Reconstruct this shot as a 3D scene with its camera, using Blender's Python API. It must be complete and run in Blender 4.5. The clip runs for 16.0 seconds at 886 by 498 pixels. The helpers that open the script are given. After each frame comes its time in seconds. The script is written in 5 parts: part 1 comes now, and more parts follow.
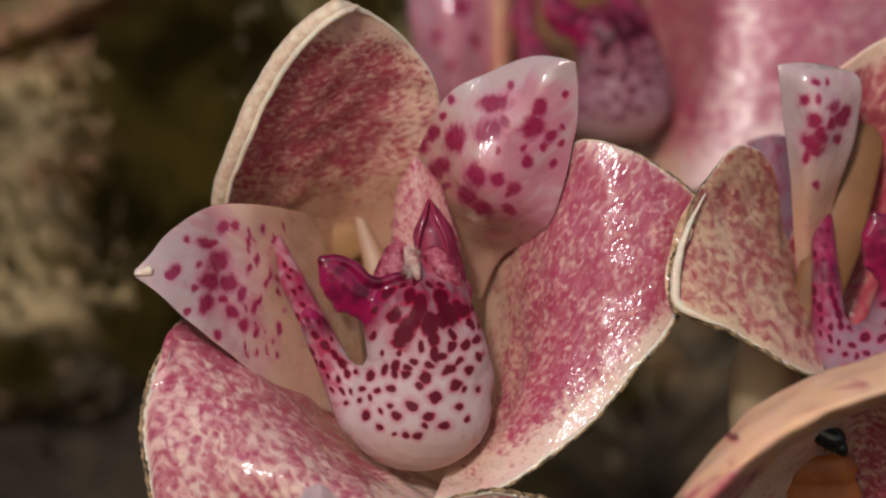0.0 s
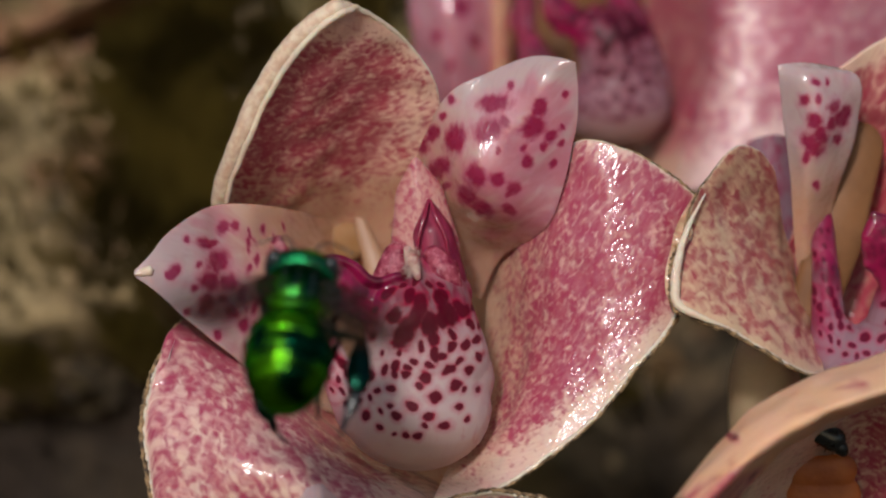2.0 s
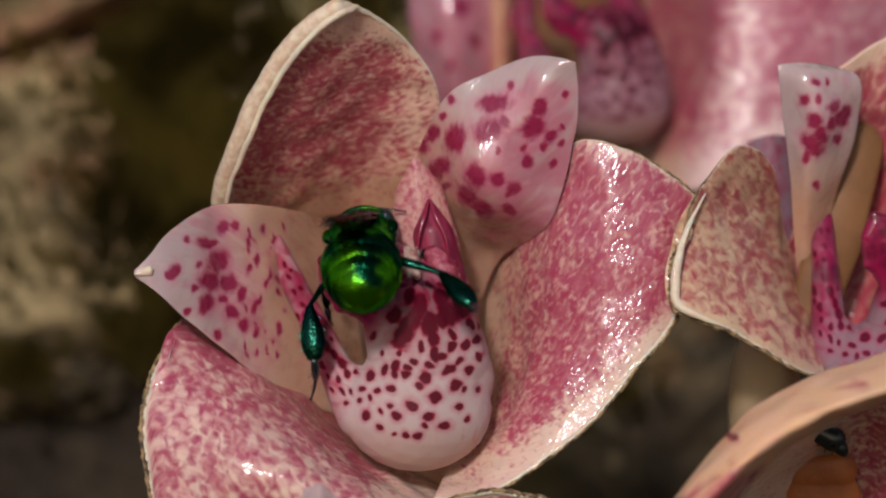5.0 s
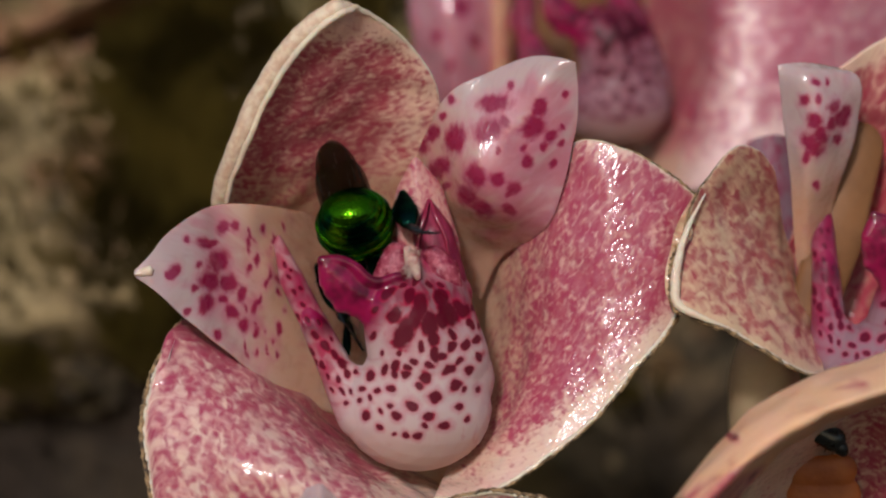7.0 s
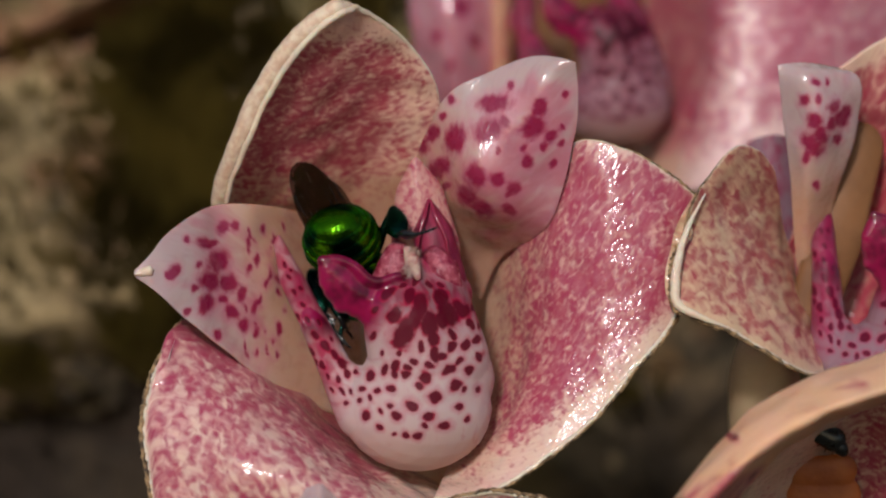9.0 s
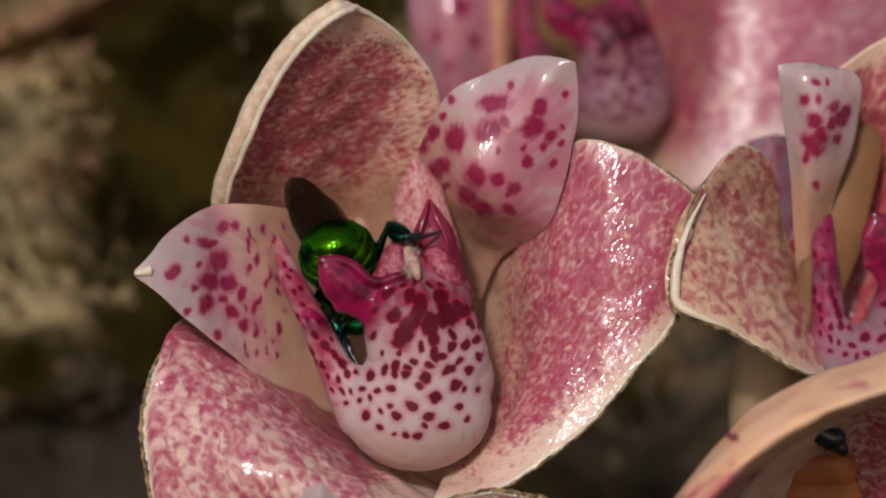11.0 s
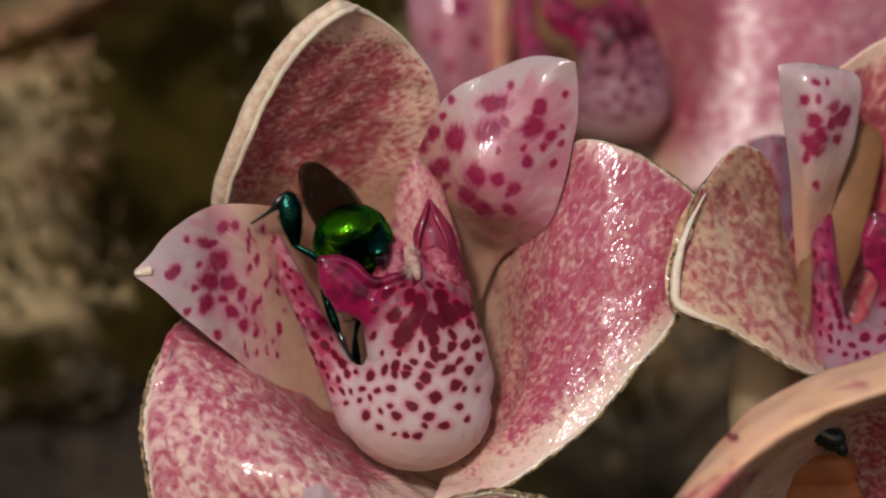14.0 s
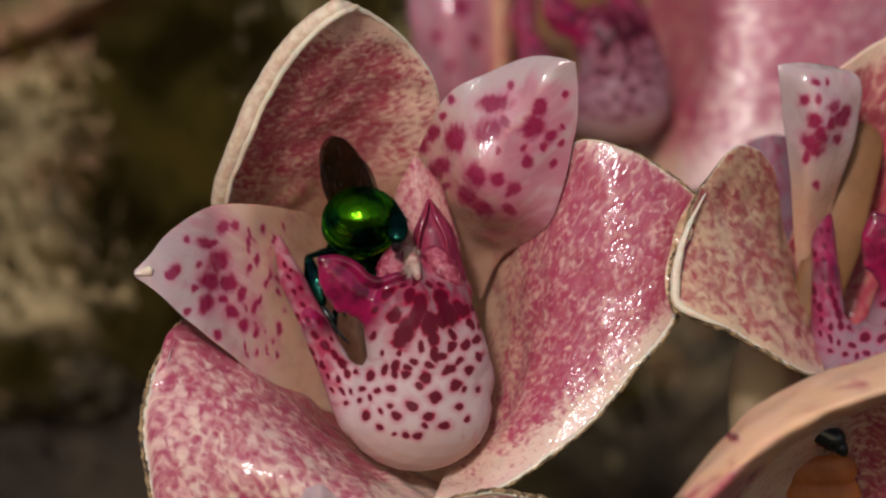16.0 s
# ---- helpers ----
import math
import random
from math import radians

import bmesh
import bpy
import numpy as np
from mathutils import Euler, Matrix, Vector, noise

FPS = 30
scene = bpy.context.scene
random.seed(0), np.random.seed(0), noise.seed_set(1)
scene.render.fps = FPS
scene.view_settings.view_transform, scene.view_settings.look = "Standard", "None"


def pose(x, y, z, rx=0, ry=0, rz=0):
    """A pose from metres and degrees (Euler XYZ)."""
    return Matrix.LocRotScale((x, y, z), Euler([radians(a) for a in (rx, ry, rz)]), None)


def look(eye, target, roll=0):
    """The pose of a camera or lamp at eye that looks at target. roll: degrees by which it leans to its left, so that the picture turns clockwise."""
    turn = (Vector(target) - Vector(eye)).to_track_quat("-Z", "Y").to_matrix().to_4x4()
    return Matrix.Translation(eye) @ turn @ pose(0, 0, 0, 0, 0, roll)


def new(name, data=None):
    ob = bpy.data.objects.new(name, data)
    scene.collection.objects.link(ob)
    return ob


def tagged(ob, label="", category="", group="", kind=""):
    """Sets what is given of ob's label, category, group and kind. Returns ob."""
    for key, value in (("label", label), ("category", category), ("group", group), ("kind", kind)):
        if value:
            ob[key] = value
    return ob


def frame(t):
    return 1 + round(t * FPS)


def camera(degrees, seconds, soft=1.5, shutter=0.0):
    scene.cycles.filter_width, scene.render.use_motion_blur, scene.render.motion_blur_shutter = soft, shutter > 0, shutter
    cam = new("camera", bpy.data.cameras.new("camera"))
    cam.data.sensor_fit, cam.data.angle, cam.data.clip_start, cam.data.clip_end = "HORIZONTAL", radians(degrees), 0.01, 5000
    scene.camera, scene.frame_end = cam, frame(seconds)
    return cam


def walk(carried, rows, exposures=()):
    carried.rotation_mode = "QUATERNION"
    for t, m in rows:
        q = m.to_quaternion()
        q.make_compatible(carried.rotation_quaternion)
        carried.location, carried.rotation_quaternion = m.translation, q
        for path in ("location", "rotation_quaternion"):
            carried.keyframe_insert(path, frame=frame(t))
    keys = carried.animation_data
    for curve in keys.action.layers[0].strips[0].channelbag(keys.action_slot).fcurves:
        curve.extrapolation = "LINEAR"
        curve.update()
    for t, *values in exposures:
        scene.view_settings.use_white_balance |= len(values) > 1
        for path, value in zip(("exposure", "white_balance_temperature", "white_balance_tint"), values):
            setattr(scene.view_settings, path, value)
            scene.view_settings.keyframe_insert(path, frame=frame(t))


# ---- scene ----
# Macro shot of a spotted orchid on a mossy trunk; a metallic green bee flies in and crawls into the lip.
# Lengths inside things are in millimetres from the flower's heart (x right, y away from the lens, z up).
MM = 0.001
HEART = Vector((0.0, 0.0, 1.2))

cam = camera(18, 16.0, soft=2.3, shutter=0.6)
cam.data.dof.use_dof = True
cam.data.dof.focus_distance = 0.2025
cam.data.dof.aperture_fstop = 22.0
EYE = HEART + Vector((0, -200 * MM, 0))
walk(cam, [(0.0, look(EYE, HEART)), (16.0, look(EYE, HEART))], exposures=[(0.0, -0.20), (16.0, -0.20)])

# ---- light ----
SUN_DIR = Vector((-0.19, -0.89, 0.42)).normalized()
world = bpy.data.worlds.new("sky")
scene.world = world
world.use_nodes = True
wt = world.node_tree
sky = wt.nodes.new("ShaderNodeTexSky")
sky.sky_type = "NISHITA"
sky.sun_disc = False
sky.sun_elevation = math.asin(SUN_DIR.z)
sky.sun_rotation = math.atan2(SUN_DIR.x, SUN_DIR.y)
wt.links.new(sky.outputs[0], wt.nodes["Background"].inputs[0])
wt.nodes["Background"].inputs[1].default_value = 0.088
sun = new("sun", bpy.data.lights.new("sun", "SUN"))
sun.data.energy = 2.45
sun.data.angle = radians(6.0)
sun.data.color = (1.0, 0.935, 0.925)
sun.matrix_world = look(HEART + SUN_DIR * 3, HEART)


# ---- materials ----
def nodes_of(name):
    m = bpy.data.materials.new(name)
    m.use_nodes = True
    t = m.node_tree
    return m, t, t.nodes["Principled BSDF"]


def node(t, kind, **inputs):
    n = t.nodes.new("ShaderNode" + kind)
    for key, value in inputs.items():
        key = int(key[1:]) if key[0] == "i" and key[1:].isdigit() else key.replace("_", " ")
        if isinstance(value, bpy.types.NodeSocket):
            t.links.new(value, n.inputs[key])
        else:
            n.inputs[key].default_value = value
    return n


def math_node(t, op, a, b=0.0, c=0.0):
    n = t.nodes.new("ShaderNodeMath")
    n.operation = op
    for i, v in enumerate((a, b, c)):
        if isinstance(v, bpy.types.NodeSocket):
            t.links.new(v, n.inputs[i])
        else:
            n.inputs[i].default_value = v
    return n.outputs[0]


def mix(t, fac, a, b):
    n = t.nodes.new("ShaderNodeMix")
    n.data_type = "RGBA"
    for i, v in ((0, fac), (6, a), (7, b)):
        if isinstance(v, bpy.types.NodeSocket):
            t.links.new(v, n.inputs[i])
        elif i:
            n.inputs[i].default_value = (*v, 1)
        else:
            n.inputs[i].default_value = v
    return n.outputs[2]


def ramp(t, value, lo, hi):
    n = t.nodes.new("ShaderNodeMapRange")
    n.interpolation_type = "SMOOTHSTEP"
    t.links.new(value, n.inputs[0])
    n.inputs[1].default_value, n.inputs[2].default_value = lo, hi
    return n.outputs[0]


def noise_at(t, vec, scale, detail=2.0, rough=0.5, distortion=0.0):
    n = node(t, "TexNoise", Scale=scale, Detail=detail, Roughness=rough, Distortion=distortion)
    t.links.new(vec, n.inputs["Vector"])
    return n.outputs["Fac"]


def attribute(t, name):
    n = t.nodes.new("ShaderNodeAttribute")
    n.attribute_name = name
    return n.outputs["Fac"]


def scaled(t, vec, s):
    n = t.nodes.new("ShaderNodeMapping")
    t.links.new(vec, n.inputs[0])
    n.inputs["Scale"].default_value = s
    return n.outputs[0]


def bump(t, shader, height, strength, distance):
    n = node(t, "Bump", Strength=strength, Distance=distance)
    t.links.new(height, n.inputs["Height"])
    t.links.new(n.outputs[0], shader.inputs["Normal"])


def petal_material(name, ground, ground2, pigment, pigment2, stretch=0.85, scale=2.1, gloss=0.32, sss=0.4, beads=0.85, coat=0.45, veiny=0.25, depth=0.42, soft=0.18, mottle=0.90, spec=0.15, blush=0.34):
    """Waxy flower tissue: blotches of pigment on a pale ground. Attributes: dens (how much of the fine mottling), spot (single round spots)."""
    m, t, p = nodes_of(name)
    uv = t.nodes.new("ShaderNodeTexCoord").outputs["UV"]
    vec = scaled(t, uv, (1.0, stretch, 1.0))
    blot = noise_at(t, vec, scale, 1.8, 0.45, 0.5)
    big = noise_at(t, vec, scale * 0.22, 2.0, 0.5)
    dens = attribute(t, "dens")
    lift = math_node(t, "MULTIPLY_ADD", dens, 0.42, -0.26)
    lift = math_node(t, "ADD", lift, math_node(t, "MULTIPLY_ADD", big, 0.56, -0.28))
    sum_ = math_node(t, "ADD", blot, lift)
    fac = math_node(t, "MULTIPLY", ramp(t, sum_, 0.32, 0.72), math_node(t, "MULTIPLY_ADD", noise_at(t, vec, scale * 0.6, 2.0), 0.9, 0.45))
    fac = math_node(t, "MINIMUM", fac, 1.0)
    wash = ramp(t, math_node(t, "ADD", math_node(t, "MULTIPLY_ADD", dens, 0.5, -0.25), noise_at(t, vec, scale * 0.5, 2.0)), 0.38, 0.72)
    spot = attribute(t, "spot")
    ragged = math_node(t, "ADD", spot, math_node(t, "MULTIPLY_ADD", noise_at(t, uv, 1.7, 2.5), 0.8, -0.40))
    sfac = ramp(t, ragged, 0.15 - soft, 0.15 + soft)
    base = mix(t, noise_at(t, uv, 0.25, 3.0), ground, ground2)
    base = mix(t, math_node(t, "MULTIPLY", attribute(t, "heart"), 0.85), base, (0.54, 0.30, 0.18))
    veins = noise_at(t, scaled(t, uv, (3.0, 0.12, 1.0)), 2.0, 2.0)
    base = mix(t, math_node(t, "MULTIPLY", ramp(t, veins, 0.45, 0.8), veiny), base, pigment2)
    tone = mix(t, noise_at(t, uv, 0.8, 2.0), pigment, tuple(0.6 * a + 0.4 * b for a, b in zip(pigment, pigment2)))
    base = mix(t, math_node(t, "MULTIPLY", wash, blush), base, pigment2)
    col = mix(t, math_node(t, "MULTIPLY", fac, mottle), base, tone)
    halo = ramp(t, ragged, -0.75, 0.1)
    col = mix(t, math_node(t, "MULTIPLY", halo, 0.38), col, pigment2)
    crim = attribute(t, "crimson")
    col = mix(t, crim, col, mix(t, ramp(t, noise_at(t, uv, 0.55, 2.0), 0.35, 0.65), (0.085, 0.002, 0.016), (0.28, 0.006, 0.060)))
    deep = tuple(c * depth for c in pigment)
    col = mix(t, math_node(t, "MULTIPLY", sfac, 0.95), col, mix(t, ramp(t, spot, 0.05, 0.4), pigment, deep))
    t.links.new(col, p.inputs["Base Color"])
    t.links.new(math_node(t, "MULTIPLY_ADD", noise_at(t, uv, 1.2, 3.0), 0.25, gloss - 0.12), p.inputs["Roughness"])
    p.inputs["Subsurface Weight"].default_value = sss
    p.inputs["Subsurface Radius"].default_value = (1.0, 0.45, 0.30)
    p.inputs["Subsurface Scale"].default_value = 0.35 * MM
    p.inputs["Specular IOR Level"].default_value = spec
    bump(t, p, noise_at(t, uv, 5.0, 2.0), 0.4, 0.03 * MM)
    film = node(t, "Bump", Strength=beads, Distance=0.16 * MM, Height=noise_at(t, scaled(t, uv, (1.0, 0.8, 1.0)), 1.9, 1.0))
    t.links.new(film.outputs[0], p.inputs["Coat Normal"])
    t.links.new(math_node(t, "MULTIPLY_ADD", ramp(t, crim, 0.75, 1.0), 0.9, coat), p.inputs["Coat Weight"])
    p.inputs["Coat Roughness"].default_value = 0.15
    return m


CRIMSON, ROSE = (0.34, 0.010, 0.070), (0.51, 0.070, 0.150)
CREAM, BLUSH = (0.82, 0.68, 0.50), (0.73, 0.43, 0.41)
lobe_mat = petal_material("dotted_lobe", (0.58, 0.34, 0.27), (0.55, 0.28, 0.26), CRIMSON, (0.45, 0.08, 0.12), 0.8, 2.4, 0.45, 0.4, 0.3, 0.1)
dorsal_mat = petal_material("brick_mottled_sepal", (0.84, 0.63, 0.45), (0.78, 0.48, 0.40), (0.37, 0.014, 0.058), (0.52, 0.08, 0.125), 0.4, 2.3)
sepal_mat = petal_material("mottled_sepal", CREAM, BLUSH, CRIMSON, ROSE, coat=1.0, beads=1.0)
rear_sepal_mat = petal_material("satin_sepal", (0.84, 0.68, 0.60), BLUSH, CRIMSON, ROSE, 0.85, 1.6, 0.46, 0.4, 0.25, 0.08, spec=1.0)
side_mat = petal_material("amber_mottled_sepal", (0.68, 0.50, 0.30), (0.66, 0.44, 0.31), (0.32, 0.02, 0.05), (0.46, 0.12, 0.13), 1.0, 1.7, 0.32, 0.4, 0.8, 0.5)
petal_mat = petal_material("translucent_petal", (0.52, 0.42, 0.39), (0.50, 0.33, 0.34), (0.34, 0.009, 0.070), (0.56, 0.17, 0.25), 0.7, 0.8, 0.28, 0.55, 0.34, 1.0, 0.0, 0.80, 0.34, 0.40, 0.15, 0.55)
lip_mat = petal_material("spotted_lip", (0.55, 0.43, 0.41), (0.50, 0.34, 0.34), (0.36, 0.004, 0.042), (0.42, 0.03, 0.10), 0.6, 1.3, 0.42, 0.30, 0.3, 0.03, 0.05, 0.27, 0.18, 0.84, 0.05)
# darker copies of the lip material; neighbours' shade is mixed into their colour
shaded_lip_mat = petal_material("shaded_rosy_lip", (0.29, 0.19, 0.22), (0.28, 0.14, 0.18), (0.26, 0.006, 0.05), (0.38, 0.03, 0.10), 0.6, 1.3, 0.36, 0.22, 0.3, 0.2, 0.05)
rear_lip_mat = petal_material("shaded_wine_lip", (0.30, 0.18, 0.20), (0.26, 0.11, 0.14), (0.15, 0.003, 0.028), (0.30, 0.02, 0.07), 0.6, 0.9, 0.40, 0.22, 0.3, 0.1, 0.05, 0.3)
tan_mat = petal_material("tan_tissue", (0.56, 0.35, 0.20), (0.62, 0.42, 0.27), (0.45, 0.10, 0.10), (0.55, 0.2, 0.15), 0.4, 1.0, 0.4, 0.3, 0.1)


def plain_tissue(name, a, b, scale, gloss, sss=0.2, spec=0.5, relief=0.2):
    m, t, p = nodes_of(name)
    vec = t.nodes.new("ShaderNodeTexCoord").outputs["Object"]
    n1 = noise_at(t, vec, scale, 4.0, 0.6)
    t.links.new(mix(t, ramp(t, n1, 0.35, 0.65), a, b), p.inputs["Base Color"])
    t.links.new(math_node(t, "MULTIPLY_ADD", n1, 0.3, gloss - 0.15), p.inputs["Roughness"])
    p.inputs["Subsurface Weight"].default_value = sss
    p.inputs["Subsurface Radius"].default_value = (1.0, 0.5, 0.3)
    p.inputs["Subsurface Scale"].default_value = 0.8 * MM
    p.inputs["Specular IOR Level"].default_value = spec
    bump(t, p, noise_at(t, vec, scale * 4, 4.0, 0.6), 0.5, relief * MM)
    return m


rim_mat = plain_tissue("cream_rim", (0.84, 0.72, 0.54), (0.78, 0.60, 0.46), 700, 0.11, 0.35, 1.0, relief=0.3)
freckle_mat = plain_tissue("freckled_tan", (0.82, 0.66, 0.49), (0.68, 0.47, 0.33), 1600, 0.35, 0.25, 0.4, 0.15)
crust_mat = plain_tissue("withered_edge", (0.05, 0.03, 0.015), (0.42, 0.27, 0.13), 1400, 0.7, 0.0)
horn_mat = plain_tissue("crimson_horn", (0.15, 0.004, 0.025), (0.27, 0.02, 0.055), 350, 0.20, 0.15, 0.7, 0.05)
knob_mat = plain_tissue("pale_knob", (0.66, 0.50, 0.40), (0.45, 0.12, 0.15), 1300, 0.35)
column_mat = plain_tissue("tan_column", (0.45, 0.28, 0.17), (0.38, 0.22, 0.13), 160, 0.45)
wool_mat = plain_tissue("white_wool", (0.70, 0.56, 0.46), (0.60, 0.40, 0.34), 900, 0.7, 0.2, 0.2)
hood_mat = petal_material("crimson_hood", (0.42, 0.06, 0.12), (0.34, 0.04, 0.09), (0.10, 0.002, 0.018), (0.2, 0.01, 0.04), 0.35, 1.2, 0.4, 0.3, 0.3, 0.15, 0.4)
amber_mat = plain_tissue("amber_column", (0.24, 0.11, 0.045), (0.17, 0.075, 0.03), 150, 0.5, 0.1, 0.2)
rosy_mat = plain_tissue("rosy_knob", (0.20, 0.008, 0.035), (0.46, 0.11, 0.15), 1300, 0.25)
gland_mat = plain_tissue("deep_orange", (0.46, 0.13, 0.022), (0.34, 0.08, 0.015), 300, 0.5)
orange_mat = plain_tissue("orange_tissue", (0.29, 0.145, 0.05), (0.36, 0.20, 0.095), 300, 0.6, 0.3, 0.2)
ovary_mat = plain_tissue("cream_ovary", (0.62, 0.48, 0.30), (0.54, 0.40, 0.24), 120, 0.45)
fold_mat = petal_material("peach_fold", (0.84, 0.50, 0.22), (0.80, 0.50, 0.40), CRIMSON, ROSE, 0.5, 0.8, 0.4, 0.4, 0.1, 0.2)


def metal_green(name, a, b, rough, relief):
    m, t, p = nodes_of(name)
    vec = t.nodes.new("ShaderNodeTexCoord").outputs["Object"]
    n1 = noise_at(t, vec, 380, 3.0, 0.5)
    t.links.new(mix(t, ramp(t, n1, 0.36, 0.58), a, b), p.inputs["Base Color"])
    p.inputs["Metallic"].default_value = 0.95
    p.inputs["Roughness"].default_value = rough
    p.inputs["Specular Tint"].default_value = (0.05, 0.55, 0.45, 1)
    pits = node(t, "TexVoronoi", Scale=5200.0)
    t.links.new(vec, pits.inputs["Vector"])
    bump(t, p, math_node(t, "ADD", pits.outputs["Distance"], noise_at(t, vec, 1500, 2.0)), 0.38, 0.07 * MM)
    return m


bee_green = metal_green("metallic_green", (0.10, 0.40, 0.005), (0.001, 0.032, 0.014), 0.17, 0.1)
bee_dark = metal_green("metallic_dark_green", (0.07, 0.25, 0.003), (0.001, 0.018, 0.008), 0.20, 0.1)
bee_teal = metal_green("metallic_teal", (0.004, 0.06, 0.06), (0.015, 0.24, 0.08), 0.26, 0.1)
bee_leg = metal_green("leg_green", (0.003, 0.010, 0.014), (0.008, 0.05, 0.032), 0.22, 0.1)
bee_black = plain_tissue("black_chitin", (0.006, 0.007, 0.008), (0.012, 0.018, 0.02), 600, 0.25, 0.0, 0.6, 0.04)
bee_fuzz = plain_tissue("grey_fuzz", (0.16, 0.13, 0.10), (0.06, 0.05, 0.04), 2500, 0.9, 0.0, 0.1)


def wing_material():
    m, t, p = nodes_of("smoky_wing")
    vec = t.nodes.new("ShaderNodeTexCoord").outputs["UV"]
    n1 = noise_at(t, vec, 0.7, 3.0)
    t.links.new(mix(t, n1, (0.012, 0.005, 0.002), (0.032, 0.014, 0.006)), p.inputs["Base Color"])
    p.inputs["Roughness"].default_value = 0.22
    p.inputs["Alpha"].default_value = 0.54
    p.inputs["Specular IOR Level"].default_value = 0.2
    bump(t, p, noise_at(t, vec, 1.0, 2.0), 0.5, 0.12 * MM)
    return m


wing_mat = wing_material()


def bark_material():
    m, t, p = nodes_of("mossy_bark")
    vec = t.nodes.new("ShaderNodeTexCoord").outputs["Object"]
    big, mid, fine = noise_at(t, vec, 28, 3.0), noise_at(t, vec, 95, 5.0, 0.6), noise_at(t, vec, 420, 5.0, 0.65)
    brown = mix(t, ramp(t, noise_at(t, vec, 170, 5.0, 0.6), 0.40, 0.62), (0.022, 0.016, 0.008), (0.23, 0.155, 0.075))
    patch = noise_at(t, vec, 210, 4.0, 0.65)
    grey = mix(t, ramp(t, patch, 0.32, 0.60), (0.12, 0.083, 0.035), (0.45, 0.33, 0.165))
    grey = mix(t, ramp(t, fine, 0.56, 0.70), grey, (0.44, 0.35, 0.19))
    rust = noise_at(t, vec, 60, 3.0, 0.6)
    brown = mix(t, ramp(t, rust, 0.56, 0.68), brown, (0.22, 0.105, 0.03))
    grey = mix(t, ramp(t, rust, 0.50, 0.64), grey, (0.30, 0.14, 0.075))
    col = mix(t, math_node(t, "MULTIPLY", attribute(t, "slab"), ramp(t, mid, 0.32, 0.56)), brown, grey)
    col = mix(t, math_node(t, "MULTIPLY", attribute(t, "moss"), ramp(t, big, 0.42, 0.56)), col, mix(t, mid, (0.11, 0.09, 0.03), (0.24, 0.19, 0.075)))
    # shade on the lower bark, put into the colour as near-black brown
    col = mix(t, attribute(t, "painted_shade"), col, mix(t, mid, (0.010, 0.006, 0.002), (0.036, 0.019, 0.008)))
    t.links.new(col, p.inputs["Base Color"])
    p.inputs["Roughness"].default_value = 0.85
    bump(t, p, math_node(t, "ADD", mid, fine), 0.8, 3 * MM)
    return m


bark_mat = bark_material()
moss_mat = plain_tissue("moss", (0.13, 0.105, 0.035), (0.46, 0.38, 0.14), 140, 0.8, 0.0, 0.2)
soil_mat = plain_tissue("forest_soil", (0.05, 0.032, 0.018), (0.10, 0.07, 0.035), 30, 0.95, 0.0, 0.2, 8)


# ---- mesh helpers ----
def part(name, data, material, parent, label=""):
    """One mesh under a thing or under a part."""
    if isinstance(data, bmesh.types.BMesh):
        me = bpy.data.meshes.new(name)
        data.to_mesh(me)
        data.free()
        data = me
    ob = new(name, data)
    data.materials.append(material)
    ob.parent = parent
    for f in data.polygons:
        f.use_smooth = True
    return tagged(ob, label)


def thing(name, label, category, place, group="", kind=""):
    e = new(name)
    e.location = place
    e.empty_display_size = 0.005
    return tagged(e, label, category, group, kind)


def spline(points, n):
    """n points on a smooth curve through the given ones (array: k x ...)."""
    p = np.asarray(points, float)
    k = len(p)
    p = np.concatenate([[2 * p[0] - p[1]], p, [2 * p[-1] - p[-2]]])
    s = np.linspace(0, k - 1, n)
    i = np.minimum(s.astype(int), k - 2)
    f = (s - i).reshape(-1, *([1] * (p.ndim - 1)))
    a, b, c, d = p[i], p[i + 1], p[i + 2], p[i + 3]
    return 0.5 * (2 * b + (c - a) * f + (2 * a - 5 * b + 4 * c - d) * f ** 2 + (3 * b - a - 3 * c + d) * f ** 3)


def mesh_from(name, verts, faces, uvs=None, **fields):
    me = bpy.data.meshes.new(name)
    me.from_pydata((np.asarray(verts) * MM).tolist(), [], faces)
    if uvs is not None:
        layer = me.uv_layers.new(name="UVMap")
        loops = np.empty(len(me.loops), np.int32)
        me.loops.foreach_get("vertex_index", loops)
        layer.data.foreach_set("uv", np.asarray(uvs, np.float32)[loops].ravel())
    for key, value in fields.items():
        a = me.attributes.new(key, "FLOAT", "POINT")
        a.data.foreach_set("value", np.asarray(value, np.float32))
    me.update()
    return me


def spot_field(p, spots, ragged=0.22):
    """Largest of 1 - distance / radius over uneven oval spots (x, z, radius and, if given, length to width and slant)."""
    f = np.full(len(p), -1.0)
    w = np.array([tuple(noise.noise_vector(Vector(q) * 1.1)) for q in p]) * ragged
    for i, (x, z, r, *more) in enumerate(spots):
        ratio, slant = more if more else (1.0 + 0.5 * abs(math.sin(7.1 * i)), 90 + 50 * math.sin(3.7 * i))
        c, d = math.cos(radians(slant)), math.sin(radians(slant))
        dx, dz = p[:, 0] + w[:, 0] - x, p[:, 2] + w[:, 1] - z
        along, across = dx * c + dz * d, dz * c - dx * d
        f = np.maximum(f, 1 - np.hypot(along / ratio ** 0.5, across * ratio ** 0.5) / r)
    return f


def oval(spot, ratio, slant):
    return (*spot, ratio, slant)


def smooth(a, lo, hi):
    x = np.clip((a - lo) / (hi - lo), 0, 1)
    return x * x * (3 - 2 * x)


